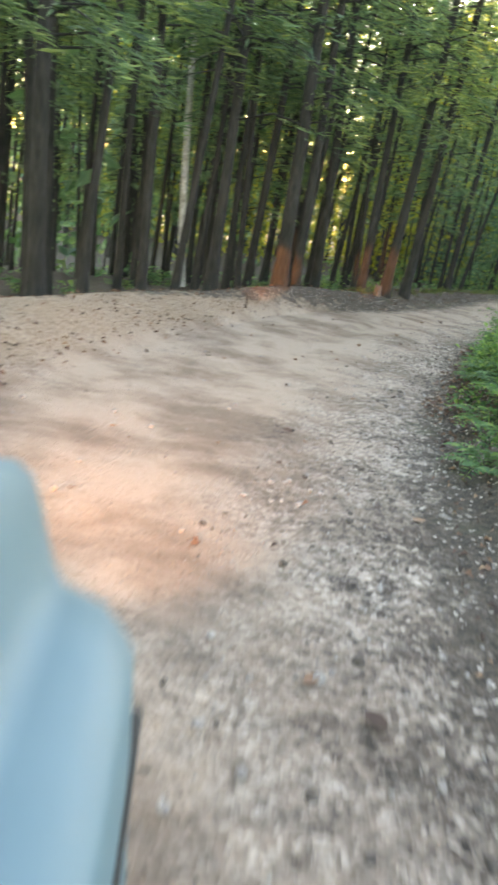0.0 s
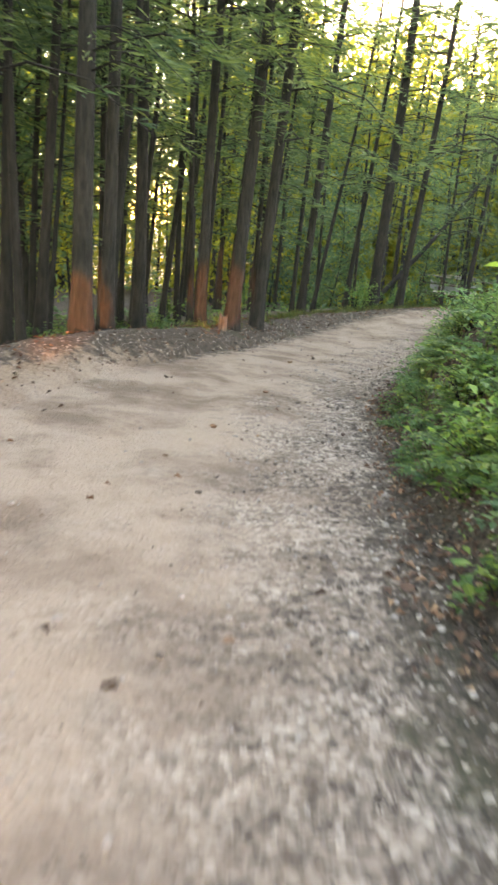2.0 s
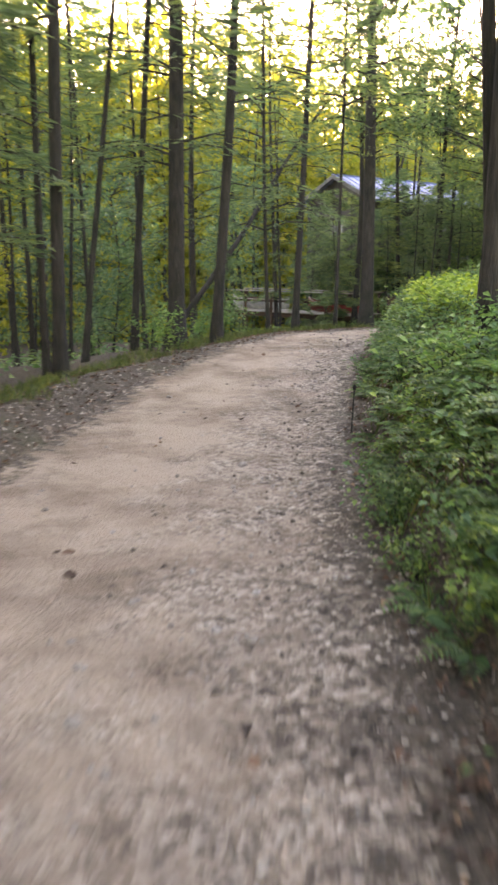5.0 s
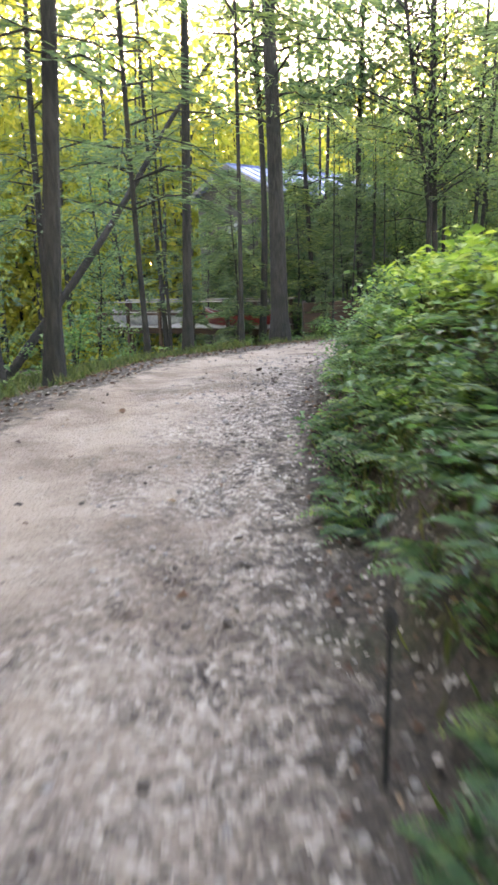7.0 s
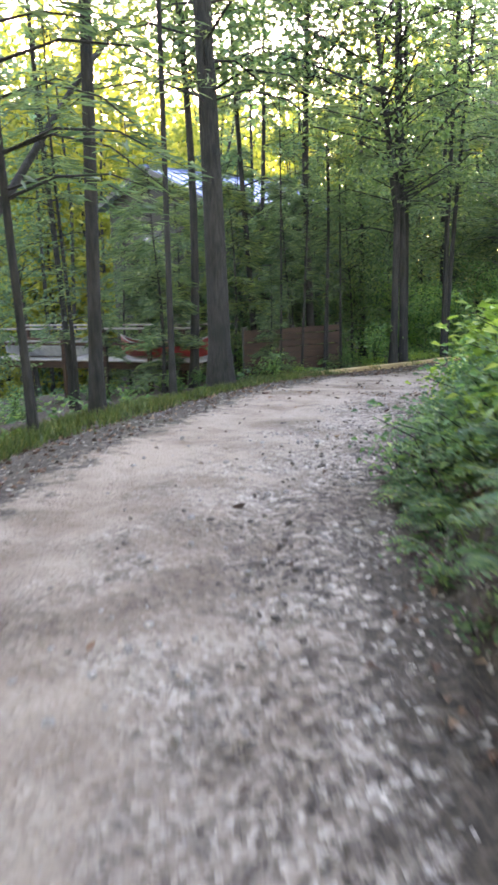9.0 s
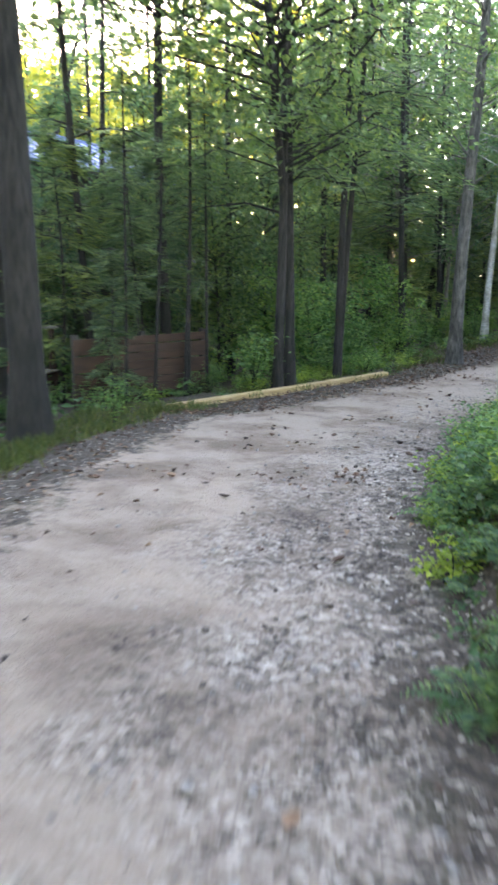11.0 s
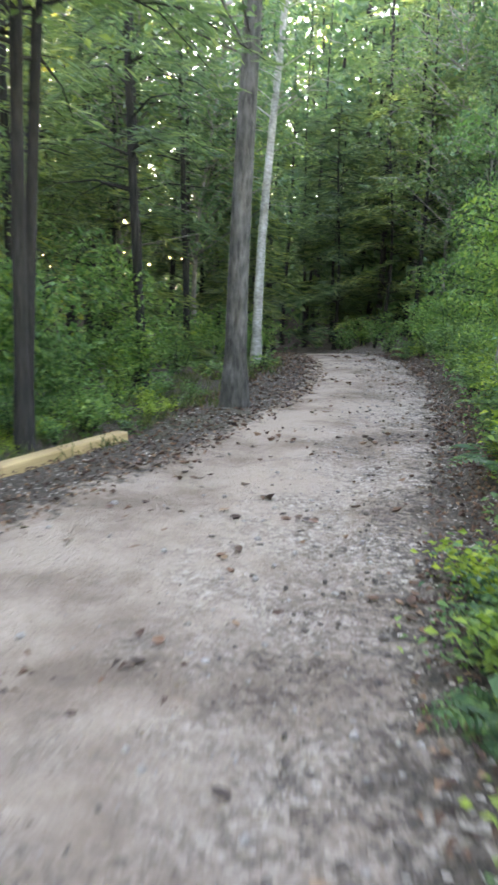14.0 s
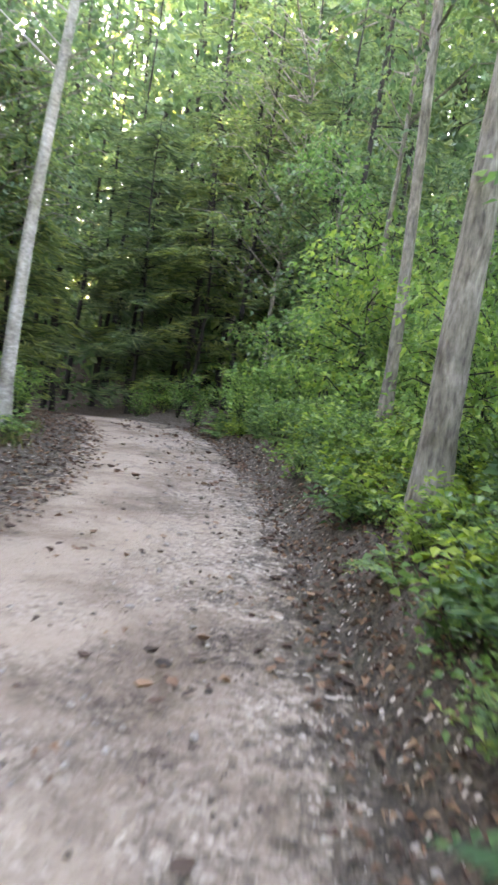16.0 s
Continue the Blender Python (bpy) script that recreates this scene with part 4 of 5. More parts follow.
for x, y, k, size in ((22.0, 39.2, 5, 0.9), (22.5, 39.0, 2, 0.55), (23.1, 39.05, 5, 0.8), (23.7, 38.8, 7, 0.9), (24.2, 38.75, 5, 0.85), (24.8, 38.7, 2, 0.6), (22.9, 38.6, 6, 0.7), (21.6, 38.9, 7, 0.9)):
    plant(k, x, y, 61 * x, size)

# grass tufts along the verges
cc, dd, ll = [], [], []
for lo_s, hi_s, side, count in ((31, 43, 1, 420), (10, 41, -1, 300), (14, 29, -1, 420), (44, 58, 1, 120), (18, 31, 1, 160)):
    for _ in range(count):
        s = r.uniform(lo_s, hi_s)
        lat = np.interp(s, EDGE_S, LEFT) + r.uniform(0.5, 2.3) if side > 0 else np.interp(s, EDGE_S, RIGHT) - r.uniform(0.1, 1.6)
        x, y = place(s, lat)
        m = 16
        px, py = x + r.normal(0, 0.09, m), y + r.normal(0, 0.09, m)
        ln = r.uniform(0.1, 0.26, m)
        cc.append(np.stack([px, py, height(px, py) + ln * 0.42], 1))
        dd.append(np.stack([r.normal(0, 0.45, m), r.normal(0, 0.45, m), np.ones(m)], 1))
        ll.append(ln)
c, d, ln = np.concatenate(cc), np.concatenate(dd), np.concatenate(ll)
v, f = leaves(c, d, r.normal(0, 1, (len(c), 3)), ln, 0.016, 0.5)
tagged(link_mesh("verge_grass", v, f, GRASS), "tufts of green grass along the verges", "grass", kind="stuff")

# ground cover in the shade of the trees
m = 26000
x, y = r.uniform(-14, 62, m), r.uniform(0, 62, m)
s, lat, _ = along(x, y)
keep = ((lat - np.interp(s, EDGE_S, LEFT) > 2.2) | (-lat + np.interp(s, EDGE_S, RIGHT) > 0.8)) & (np.abs(lat) < 22)
keep &= (LB(x * 0.5, y * 0.5) > np.where((lat > 0) & (s < 20), 0.22, -0.12))
x, y = x[keep], y[keep]
m = len(x)
t = r.uniform(0, 6.3, m)
v, f = leaves(np.stack([x, y, height(x, y) + r.uniform(0.03, 0.35, m)], 1), np.stack([np.cos(t), np.sin(t), r.normal(0, 0.3, m)], 1), np.array([0, 0, 1.0]) + r.normal(0, 0.4, (m, 3)), r.uniform(0.12, 0.26, m), r.uniform(0.08, 0.15, m))
tagged(link_mesh("ground_cover", v, f, SHRUB), "low green ground cover under the trees", "undergrowth", kind="stuff")


# ---- litter and stones ----
def litter_material():
    m, n, l, b = material("dry_leaves", 0.8)
    geo = n.new("ShaderNodeNewGeometry")
    l.new(ramp(n, l, geo.outputs["Random Per Island"], [(0.0, (0.03, 0.02, 0.015)), (0.5, (0.088, 0.045, 0.028)), (0.85, (0.175, 0.09, 0.052)), (1.0, (0.30, 0.185, 0.11))]), b.inputs["Base Color"])
    return m


def scatter(bands):
    xs, ys = [], []
    for count, s0, s1, side, a, b in bands:
        s = r.uniform(s0, s1, count)
        e = np.interp(s, EDGE_S, LEFT if side > 0 else RIGHT)
        px, py = place(s, e + r.uniform(a, b, count) * side)
        xs.append(px), ys.append(py)
    return np.concatenate(xs) + r.normal(0, 0.05, sum(len(q) for q in xs)), np.concatenate(ys) + r.normal(0, 0.05, sum(len(q) for q in ys))


x, y = scatter([(1900, -2, 18, 1, -0.1, 2.4), (2600, 18, 42, 1, -0.2, 1.2), (5000, 42, 64, 1, -0.45, 1.0), (2600, 2, 30, -1, -0.25, 1.0), (1500, 8, 17, -1, -0.4, 0.5), (5200, 42, 62, -1, -0.3, 1.1), (2500, 44, 54, -1, 0.0, 1.6), (160, -2, 40, -1, -3.5, 0)])
for _ in range(55):
    s = r.uniform(36, 60)
    px, py = place(s, r.uniform(np.interp(s, EDGE_S, RIGHT) + 0.3, np.interp(s, EDGE_S, LEFT) - 0.2))
    k = r.integers(2, 8)
    x, y = np.r_[x, px + r.normal(0, 0.09, k)], np.r_[y, py + r.normal(0, 0.16, k)]
m = len(x)
long = r.uniform(0.03, 0.075, m)
t = r.uniform(0, 6.3, m)
v, f = leaves(np.stack([x, y, height(x, y) + 0.03 + r.uniform(0, 0.02, m)], 1), np.stack([np.cos(t), np.sin(t), r.normal(0, 0.06, m)], 1), np.array([0, 0, 1.0]) + r.normal(0, 0.12, (m, 3)), long, long * r.uniform(0.45, 0.75, m), 0.35)
tagged(link_mesh("leaf_litter", v, f, litter_material()), "dry brown leaves strewn along the track", "leaves", kind="stuff")

# larger curled leaves lying one by one on the gravel: a spine with two curling halves
s = np.r_[r.uniform(40, 63, 170), r.uniform(2, 40, 50)]
x, y = place(s, r.uniform(np.interp(s, EDGE_S, RIGHT) + 0.1, np.interp(s, EDGE_S, LEFT) - 0.1))
for _ in range(44):
    q = r.uniform(38, 62)
    px, py = place(q, r.uniform(np.interp(q, EDGE_S, RIGHT), np.interp(q, EDGE_S, LEFT)))
    k = r.integers(3, 9)
    x, y = np.r_[x, px + r.normal(0, 0.13, k)], np.r_[y, py + r.normal(0, 0.13, k)]
m = len(x)
t, long = r.uniform(0, 6.3, m), r.uniform(0.05, 0.105, m)
way = np.stack([np.cos(t), np.sin(t), r.normal(0, 0.12, m)], 1) * long[:, None]
side = np.stack([-np.sin(t), np.cos(t), r.normal(0, 0.2, m)], 1) * (long * r.uniform(0.25, 0.42, m))[:, None]
up, curl = np.array([0, 0, 1.0]) * long[:, None], r.uniform(0.05, 0.4, (m, 1))
at = np.stack([x, y, height(x, y) + 0.028], 1)
v = np.stack([at - way * 0.5 + up * curl * 0.6, at - way * 0.2, at + way * 0.2, at + way * 0.5 + up * curl,
              at - way * 0.22 + side + up * curl, at + way * 0.15 + side * 0.9 + up * curl * 0.8, at - way * 0.18 - side + up * curl * 0.7, at + way * 0.18 - side * 0.8 + up * curl], 1)
half = np.array([(0, 1, 4), (1, 2, 5), (1, 5, 4), (2, 3, 5), (0, 6, 1), (1, 7, 2), (1, 6, 7), (2, 7, 3)])
f = (half[None] + np.arange(m)[:, None, None] * 8).reshape(-1, 3)
tagged(link_mesh("curled_leaves", v.reshape(-1, 3), f, litter_material(), smooth=True), "curled dead brown leaves lying on the gravel", "leaves", kind="stuff")

CLOD = two_scale("soil_clod", (0.05, 0.04, 0.032), (0.17, 0.135, 0.11), 40, 6, 1.0, 0.6, depth=0.005)
STONE = two_scale("stone", (0.20, 0.17, 0.15), (0.44, 0.40, 0.365), 40, 6, 0.9, 0.6, stain=(0.6, 0.57, 0.55), depth=0.005)
phi = (1 + 5 ** 0.5) / 2
ICO = np.array([(-1, phi, 0), (1, phi, 0), (-1, -phi, 0), (1, -phi, 0), (0, -1, phi), (0, 1, phi), (0, -1, -phi), (0, 1, -phi), (phi, 0, -1), (phi, 0, 1), (-phi, 0, -1), (-phi, 0, 1)]) / 1.9
ICO_F = np.array([(0, 11, 5), (0, 5, 1), (0, 1, 7), (0, 7, 10), (0, 10, 11), (1, 5, 9), (5, 11, 4), (11, 10, 2), (10, 7, 6), (7, 1, 8), (3, 9, 4), (3, 4, 2), (3, 2, 6), (3, 6, 8), (3, 8, 9), (4, 9, 5), (2, 4, 11), (6, 2, 10), (8, 6, 7), (9, 8, 1)])
x, y = scatter([(3000, -1, 62, -1, -1.5, 0.15), (700, -1, 62, -1, -3.6, -1.4)])
m = len(x)
size = 0.006 + 0.02 * r.random(m) ** 4
v = ICO[None] * size[:, None, None] * r.uniform(0.6, 1.3, (m, 1, 3)) * r.uniform(0.8, 1.2, (m, 12, 1)) * [1, 1, 0.7]
v = v + np.stack([x, y, height(x, y) + 0.02 + size * 0.15], 1)[:, None]
f = (ICO_F[None] + np.arange(m)[:, None, None] * 12).reshape(-1, 3)
tagged(link_mesh("gravel_stones", v.reshape(-1, 3), f, STONE, smooth=True), "loose pale stones on the gravel track", "stones", kind="stuff")

# larger stones, each lying loose on the track
rocks = []
for k in range(6):
    me = bpy.data.meshes.new("stone")
    me.from_pydata((ICO * r.uniform(0.6, 1.3, (1, 3)) * r.uniform(0.75, 1.25, (12, 1)) * [1, 1, 0.65]).tolist(), [], ICO_F.tolist())
    me.materials.append(STONE if k < 5 else CLOD)
    me.polygons.foreach_set("use_smooth", [True] * len(me.polygons))
    rocks.append(me)
x, y = scatter([(130, -1, 62, -1, -1.2, 0.2), (40, -1, 62, -1, -3.4, -1.2)])
size = 0.016 + 0.022 * r.random(len(x)) ** 2
for k in range(len(x)):
    ob = new("stone", rocks[r.integers(6)])
    ob.parent = road
    ob.matrix_basis = pose(x[k], y[k], height_at(x[k], y[k]) + 0.02 + size[k] * 0.15, 0, 0, r.uniform(0, 360)) @ Matrix.Scale(size[k], 4)

x, y = scatter([(3000, -1, 62, -1, -0.9, 0.25), (500, -1, 62, -1, -1.8, -0.6)])
m = len(x)
size = 0.006 + 0.018 * r.random(m) ** 2
v = ICO[None] * size[:, None, None] * r.uniform(0.6, 1.4, (m, 1, 3)) * r.uniform(0.75, 1.25, (m, 12, 1)) * [1, 1, 0.55]
v = v + np.stack([x, y, height(x, y) + 0.02 + size * 0.1], 1)[:, None]
f = (ICO_F[None] + np.arange(m)[:, None, None] * 12).reshape(-1, 3)
tagged(link_mesh("soil_clods", v.reshape(-1, 3), f, CLOD, smooth=True), "brown crumbled clods of soil beside the bank", "soil", kind="stuff")

# ---- log along the edge ----
BROWN_WOOD = two_scale("brown_stained_wood", (0.026, 0.013, 0.007), (0.082, 0.04, 0.02), 12, 1.5, 0.8, 0.5, (0.2, 1, 1), (0.6, 0.55, 0.5))


def lay(name, a, b, r0, r1, mat, label, bend=0.05, sides=12):
    """A round timber between two points, closed at both ends."""
    a, b = np.array(a, float), np.array(b, float)
    k = np.linspace(0, 1, 14)
    ph = k * 3.1
    line = a + (b - a) * k[:, None] + np.stack([bend * np.sin(ph * 2), bend * np.cos(ph * 1.5), 0.4 * bend * np.sin(ph * 3)], 1)
    rad = np.linspace(r0, r1, 14) * (1 + 0.05 * np.sin(k * 25))
    rad[0], rad[-1] = r0 * 0.9, r1 * 0.9
    v, f = tube(line - line[0], rad, sides)
    faces = f.tolist() + [list(range(sides))[::-1], list(range(len(v) - sides, len(v)))]
    top = new(name)
    top.location = line[0]
    link_mesh("stem", v.tolist(), faces, mat, top, smooth=True)
    return tagged(top, label, "log")


BRANCH = two_scale("barkless_branch", (0.16, 0.115, 0.08), (0.40, 0.31, 0.23), 20, 3, 0.85, 0.4, (1, 1, 0.2), (0.7, 0.66, 0.6))
lay("fallen_branch", (3.40, 11.98, height_at(3.40, 11.98) + 0.06), (3.08, 10.75, height_at(3.08, 10.75) + 0.05), 0.024, 0.034, BRANCH, "pale bare branch fallen along the foot of the bank", 0.02, 8)
lay("leaning_trunk", (11.2, 36.6, height_at(11.2, 36.6) - 0.1), (19.2, 40.14, 6.1), 0.11, 0.05, BARK, "bare dead trunk leaning among the standing trees", 0.12)



def stump(name, x, y, rad, tall, mat, label, seed, splinter=0.35):
    """The broken foot of a tree: flared at the ground, splintered on top."""
    r = np.random.default_rng(seed)
    k, rows = 14, 6
    a = np.linspace(0, 2 * np.pi, k, endpoint=False)
    top = tall * (1 - splinter * r.random(k))
    v = []
    for j in range(rows):
        u = j / (rows - 1)
        wide = rad * (1 + 0.5 * math.exp(-u * tall / 0.1)) * (1 + 0.07 * np.sin(3 * a + u))
        v += np.stack([np.cos(a) * wide, np.sin(a) * wide, -0.12 * (1 - u) + top * u], 1).tolist()
    f = [(j * k + i, j * k + (i + 1) % k, (j + 1) * k + (i + 1) % k, (j + 1) * k + i) for j in range(rows - 1) for i in range(k)]
    v.append((0, 0, tall * (1 - 0.8 * splinter)))
    f += [((rows - 1) * k + i, (rows - 1) * k + (i + 1) % k, rows * k) for i in range(k)]
    ob = new(name)
    link_mesh("bole", v, f, mat, ob)
    return stand(tagged(ob, label, "stump"), x, y)


stump("broken_stump", 2.74, 19.95, 0.085, 0.42, MID_BARK, "short splintered stump among the trunks beside the track", 61, 0.55)
stump("pale_stump", 33.4, 39.9, 0.07, 1.0, PALE_BARK, "thin pale broken stem among low green growth", 62, 0.2)


def stake():
    """A thin dark stick with a knot at its head, pushed into the bank."""
    top = new("stake")
    v, f = tube([(0, 0, -0.15), (0.01, 0, 0.2), (0.03, 0.01, 0.5)], [0.010, 0.009, 0.008], 7)
    link_mesh("stick", v, f, BARK, top, smooth=True)
    v, f = tube([(0.03, 0.01, 0.48), (0.032, 0.01, 0.5), (0.035, 0.012, 0.54), (0.036, 0.012, 0.55)], [0.008, 0.02, 0.018, 0.004], 7)
    link_mesh("knot", v, f, BARK, top, smooth=True)
    return stand(tagged(top, "thin dark stake standing in the plants of the bank", "stake"), 7.95, 21.25)


stake()


def large_leaved_bush(x, y):
    """A bush with long pale leaves in whorls at the ends of a few stems."""
    r = np.random.default_rng(64)
    ob, wood, cc, dd, nn = new("large_leaved_bush"), [], [], [], []
    for k in range(6):
        a = k * 1.05 + r.uniform(-0.2, 0.2)
        tip = np.array([math.cos(a) * 0.32, math.sin(a) * 0.32, 0.75 + 0.35 * r.random()])
        wood.append(tube(np.array([(0, 0, -0.1), tip * [0.3, 0.3, 0.6], tip]), [0.02, 0.014, 0.008], 5))
        for j in range(9):
            b = j * 0.7 + r.uniform(-0.15, 0.15)
            way = np.array([math.cos(b), math.sin(b), r.uniform(-0.35, 0.45)])
            cc.append(tip + way * 0.13), dd.append(way), nn.append([0, 0, 1.0] + r.normal(0, 0.2, 3))
    v, f = join(wood)
    link_mesh("stem", v, f, BARK, ob)
    v, f = leaves(np.array(cc), np.array(dd), np.array(nn), r.uniform(0.24, 0.34, len(cc)), 0.085)
    link_mesh("foliage", v, f, LIME, ob)
    return stand(tagged(ob, "bush with long pale green leaves before dark conifers", "bush"), x, y)


large_leaved_bush(38.3, 40.4)

# ---- built things: cabin, deck, board fence ----
def box(bm, size, m):
    """A bevelled box of that size about the pose m."""
    made = bmesh.ops.create_cube(bm, size=1.0, matrix=m @ Matrix.Diagonal((*size, 1)))
    es = list({e for q in made["verts"] for e in q.link_edges})
    bmesh.ops.bevel(bm, geom=es, offset=min(size) * 0.12, segments=1, affect="EDGES")


def block(name, size, m, mat, parent, label=""):
    bm = bmesh.new()
    box(bm, size, m)
    return part(name, bm, mat, parent, label)


METAL_ROOF = two_scale("blue_metal_roof", (0.10, 0.145, 0.27), (0.14, 0.19, 0.33), 3, 0.6, 0.55, 0.1, stain=(0.75, 0.75, 0.75), metal=0.0)
DARK_ROOF = two_scale("dark_metal_roof", (0.05, 0.06, 0.07), (0.10, 0.11, 0.12), 4, 0.8, 0.5, 0.1, metal=0.3)
SIDING = two_scale("dark_wood_siding", (0.022, 0.022, 0.018), (0.06, 0.056, 0.045), 10, 1.0, 0.85, 0.5, (1, 1, 6), (0.6, 0.6, 0.55))
TRIM = two_scale("grey_trim", (0.07, 0.07, 0.062), (0.13, 0.125, 0.11), 12, 2, 0.8, 0.3)
PALE_WOOD = two_scale("pale_deck_wood", (0.22, 0.20, 0.175), (0.40, 0.37, 0.33), 14, 2, 0.85, 0.4, (0.2, 1, 1), (0.7, 0.68, 0.64))
GLASS, _n, _l, _b = material("window_glass", 0.05)
_b.inputs["Base Color"].default_value, _b.inputs["Transmission Weight"].default_value = (0.5, 0.55, 0.55, 1), 0.6


def cabin():
    """A tall narrow cabin: gable end to the track, standing-seam roof, a lower porch roof along its side."""
    house = new("cabin")
    base, eave, ridge, half, long = -3.9, 3.45, 4.72, 2.7, 8.4
    house.matrix_basis = pose(30.4, 51.3, 0, 0, 0, 11.5)
    for end in (-1, 1):
        bm = bmesh.new()
        x0, x1 = end * long / 2, end * (long / 2 - 0.16)
        ring = [(-half + 0.3, base), (half - 0.3, base), (half - 0.3, eave), (0, ridge - 0.12), (-half + 0.3, eave)]
        va, vb = ([bm.verts.new((x, y, z)) for y, z in ring] for x in (x0, x1))
        bm.faces.new(va), bm.faces.new(vb[::-1])
        for k in range(5):
            bm.faces.new((va[k], va[k - 1], vb[k - 1], vb[k]))
        bmesh.ops.recalc_face_normals(bm, faces=bm.faces)
        wall = part("gable_wall", bm, SIDING, house)
        for k in range(int((ridge - base) / 0.2) - 1):
            z = base + 0.1 + k * 0.2
            wide = 2 * (half - 0.3) if z < eave else 2 * (half - 0.3) * (ridge - 0.12 - z) / (ridge - 0.12 - eave)
            if end < 0 and wide > 0.3 and z > -2.5:
                block("board", (0.03, wide, 0.175), pose(x0 - 0.014, 0, z), SIDING, wall)
    for side in (-1, 1):
        block("side_wall", (long - 0.34, 0.16, eave - base), pose(0, side * (half - 0.38), (eave + base) / 2), SIDING, house)
        slope = math.atan2(ridge - eave, half)
        run = math.hypot(half, ridge - eave) + 0.35
        roof = block("roof", (long + 0.8, run, 0.08), pose(0, side * (half / 2 + 0.15), (ridge + eave) / 2 - 0.08, -side * math.degrees(slope)), METAL_ROOF, house, "blue-grey standing-seam metal roof")
        for k in range(16):
            x = -(long + 0.8) / 2 + 0.1 + k * (long + 0.6) / 15
            block("seam", (0.035, run, 0.05), pose(x, side * (half / 2 + 0.15), (ridge + eave) / 2 - 0.02, -side * math.degrees(slope)), METAL_ROOF, roof)
        block("verge_board", (0.05, run, 0.2), pose(-(long + 0.8) / 2 - 0.02, side * (half / 2 + 0.15), (ridge + eave) / 2 - 0.14, -side * math.degrees(slope)), TRIM, house)
    block("ridge_cap", (long + 0.8, 0.3, 0.06), pose(0, 0, ridge + 0.03), METAL_ROOF, house)
    for x, z, side in ((-1.6, 1.7, 0), (1.4, 1.7, 0), (0, 1.6, 1), (0, -1.3, 1)):
        m = pose(x, -half + 0.28, z) if side == 0 else pose(-long / 2 - 0.03, 0, z, 0, 0, -90)
        win = new("window")
        win.parent = house
        for dx, dz, w, h in ((-0.5, 0, 0.1, 1.3), (0.5, 0, 0.1, 1.3), (0, -0.65, 1.1, 0.1), (0, 0.65, 1.1, 0.1), (0, 0, 0.05, 1.2)):
            block("frame", (w, 0.09, h), m @ pose(dx, -0.02, dz), TRIM, win)
        block("pane", (0.9, 0.02, 1.2), m, GLASS, win)
    porch = block("porch_roof", (7.0, 2.6, 0.07), pose(0.3, -half - 1.0, 0.5, 13), DARK_ROOF, house, "dark corrugated metal porch roof")
    for k in range(24):
        block("rib", (0.06, 2.6, 0.05), pose(-3.1 + k * 0.295, -half - 1.0, 0.545, 13), DARK_ROOF, porch)
    for k in range(4):
        block("porch_post", (0.13, 0.13, 4.2), pose(-2.9 + k * 2.15, -half - 2.1, -1.9), SIDING, house)
    block("porch_beam", (7.0, 0.12, 0.18), pose(0.3, -half - 2.1, 0.16), SIDING, house)
    return tagged(house, "dark wooden cabin with a blue-grey metal roof among trees", "house")


cabin()


BEAM_WOOD = two_scale("tan_beam_wood", (0.28, 0.185, 0.085), (0.52, 0.375, 0.19), 26, 1.3, 0.75, 0.3, (0.05, 1, 1), (0.78, 0.74, 0.68))


def edge_timber():
    """Squared timbers laid end to end along the edge of the track."""
    top = new("edge_timber")
    a, b = Vector((21.75, 37.1, 0)), Vector((27.9, 36.45, 0))
    a.z, b.z = height_at(a.x, a.y) + 0.05, height_at(b.x, b.y) + 0.05
    mid, d = (a + b) / 2, b - a
    turn = math.degrees(math.atan2(d.y, d.x))
    dip = -math.degrees(math.atan2(d.z, math.hypot(d.x, d.y)))
    top.matrix_basis = pose(mid.x, mid.y, mid.z, 0, dip, turn)
    third = d.length / 3
    for k in (-1, 0, 1):
        block("beam", (third - 0.006, 0.16, 0.14), pose(k * third, 0.012 * k, 0.006 * (k % 2), 0.6 * k, 0, 0.25 * k), BEAM_WOOD, top)
    return tagged(top, "long squared tan timber lying along the track's edge", "timber")


edge_timber()


def deck():
    """A raised walkway of planks on posts with a handrail."""
    top = new("wooden_deck")
    a, b = Vector((18.7, 47.6, 0)), Vector((22.0, 41.0, 0))
    long = (b - a).length
    mid = (a + b) / 2
    top.matrix_basis = pose(mid.x, mid.y, 0, 0, 0, math.degrees(math.atan2(b.y - a.y, b.x - a.x)))
    for k in range(int(long / 0.16)):
        block("plank", (0.145, 2.0, 0.035), pose(-long / 2 + 0.08 + k * 0.16, 0, -1.82), PALE_WOOD, top)
    for y in (-0.9, 0.9):
        block("joist", (long, 0.09, 0.2), pose(0, y, -1.94), BROWN_WOOD, top)
        for k in range(6):
            x = -long / 2 + 0.15 + k * (long - 0.3) / 5
            block("post", (0.11, 0.11, 2.3), pose(x, y * 1.08, -2.05), BROWN_WOOD, top)
        block("handrail", (long, 0.12, 0.05), pose(0, y * 1.08, -0.92), PALE_WOOD, top, "pale weathered handrail")
        block("rail", (long, 0.05, 0.09), pose(0, y * 1.02, -1.35), BROWN_WOOD, top)
    return tagged(top, "raised wooden deck with posts and a pale handrail", "deck")


deck()


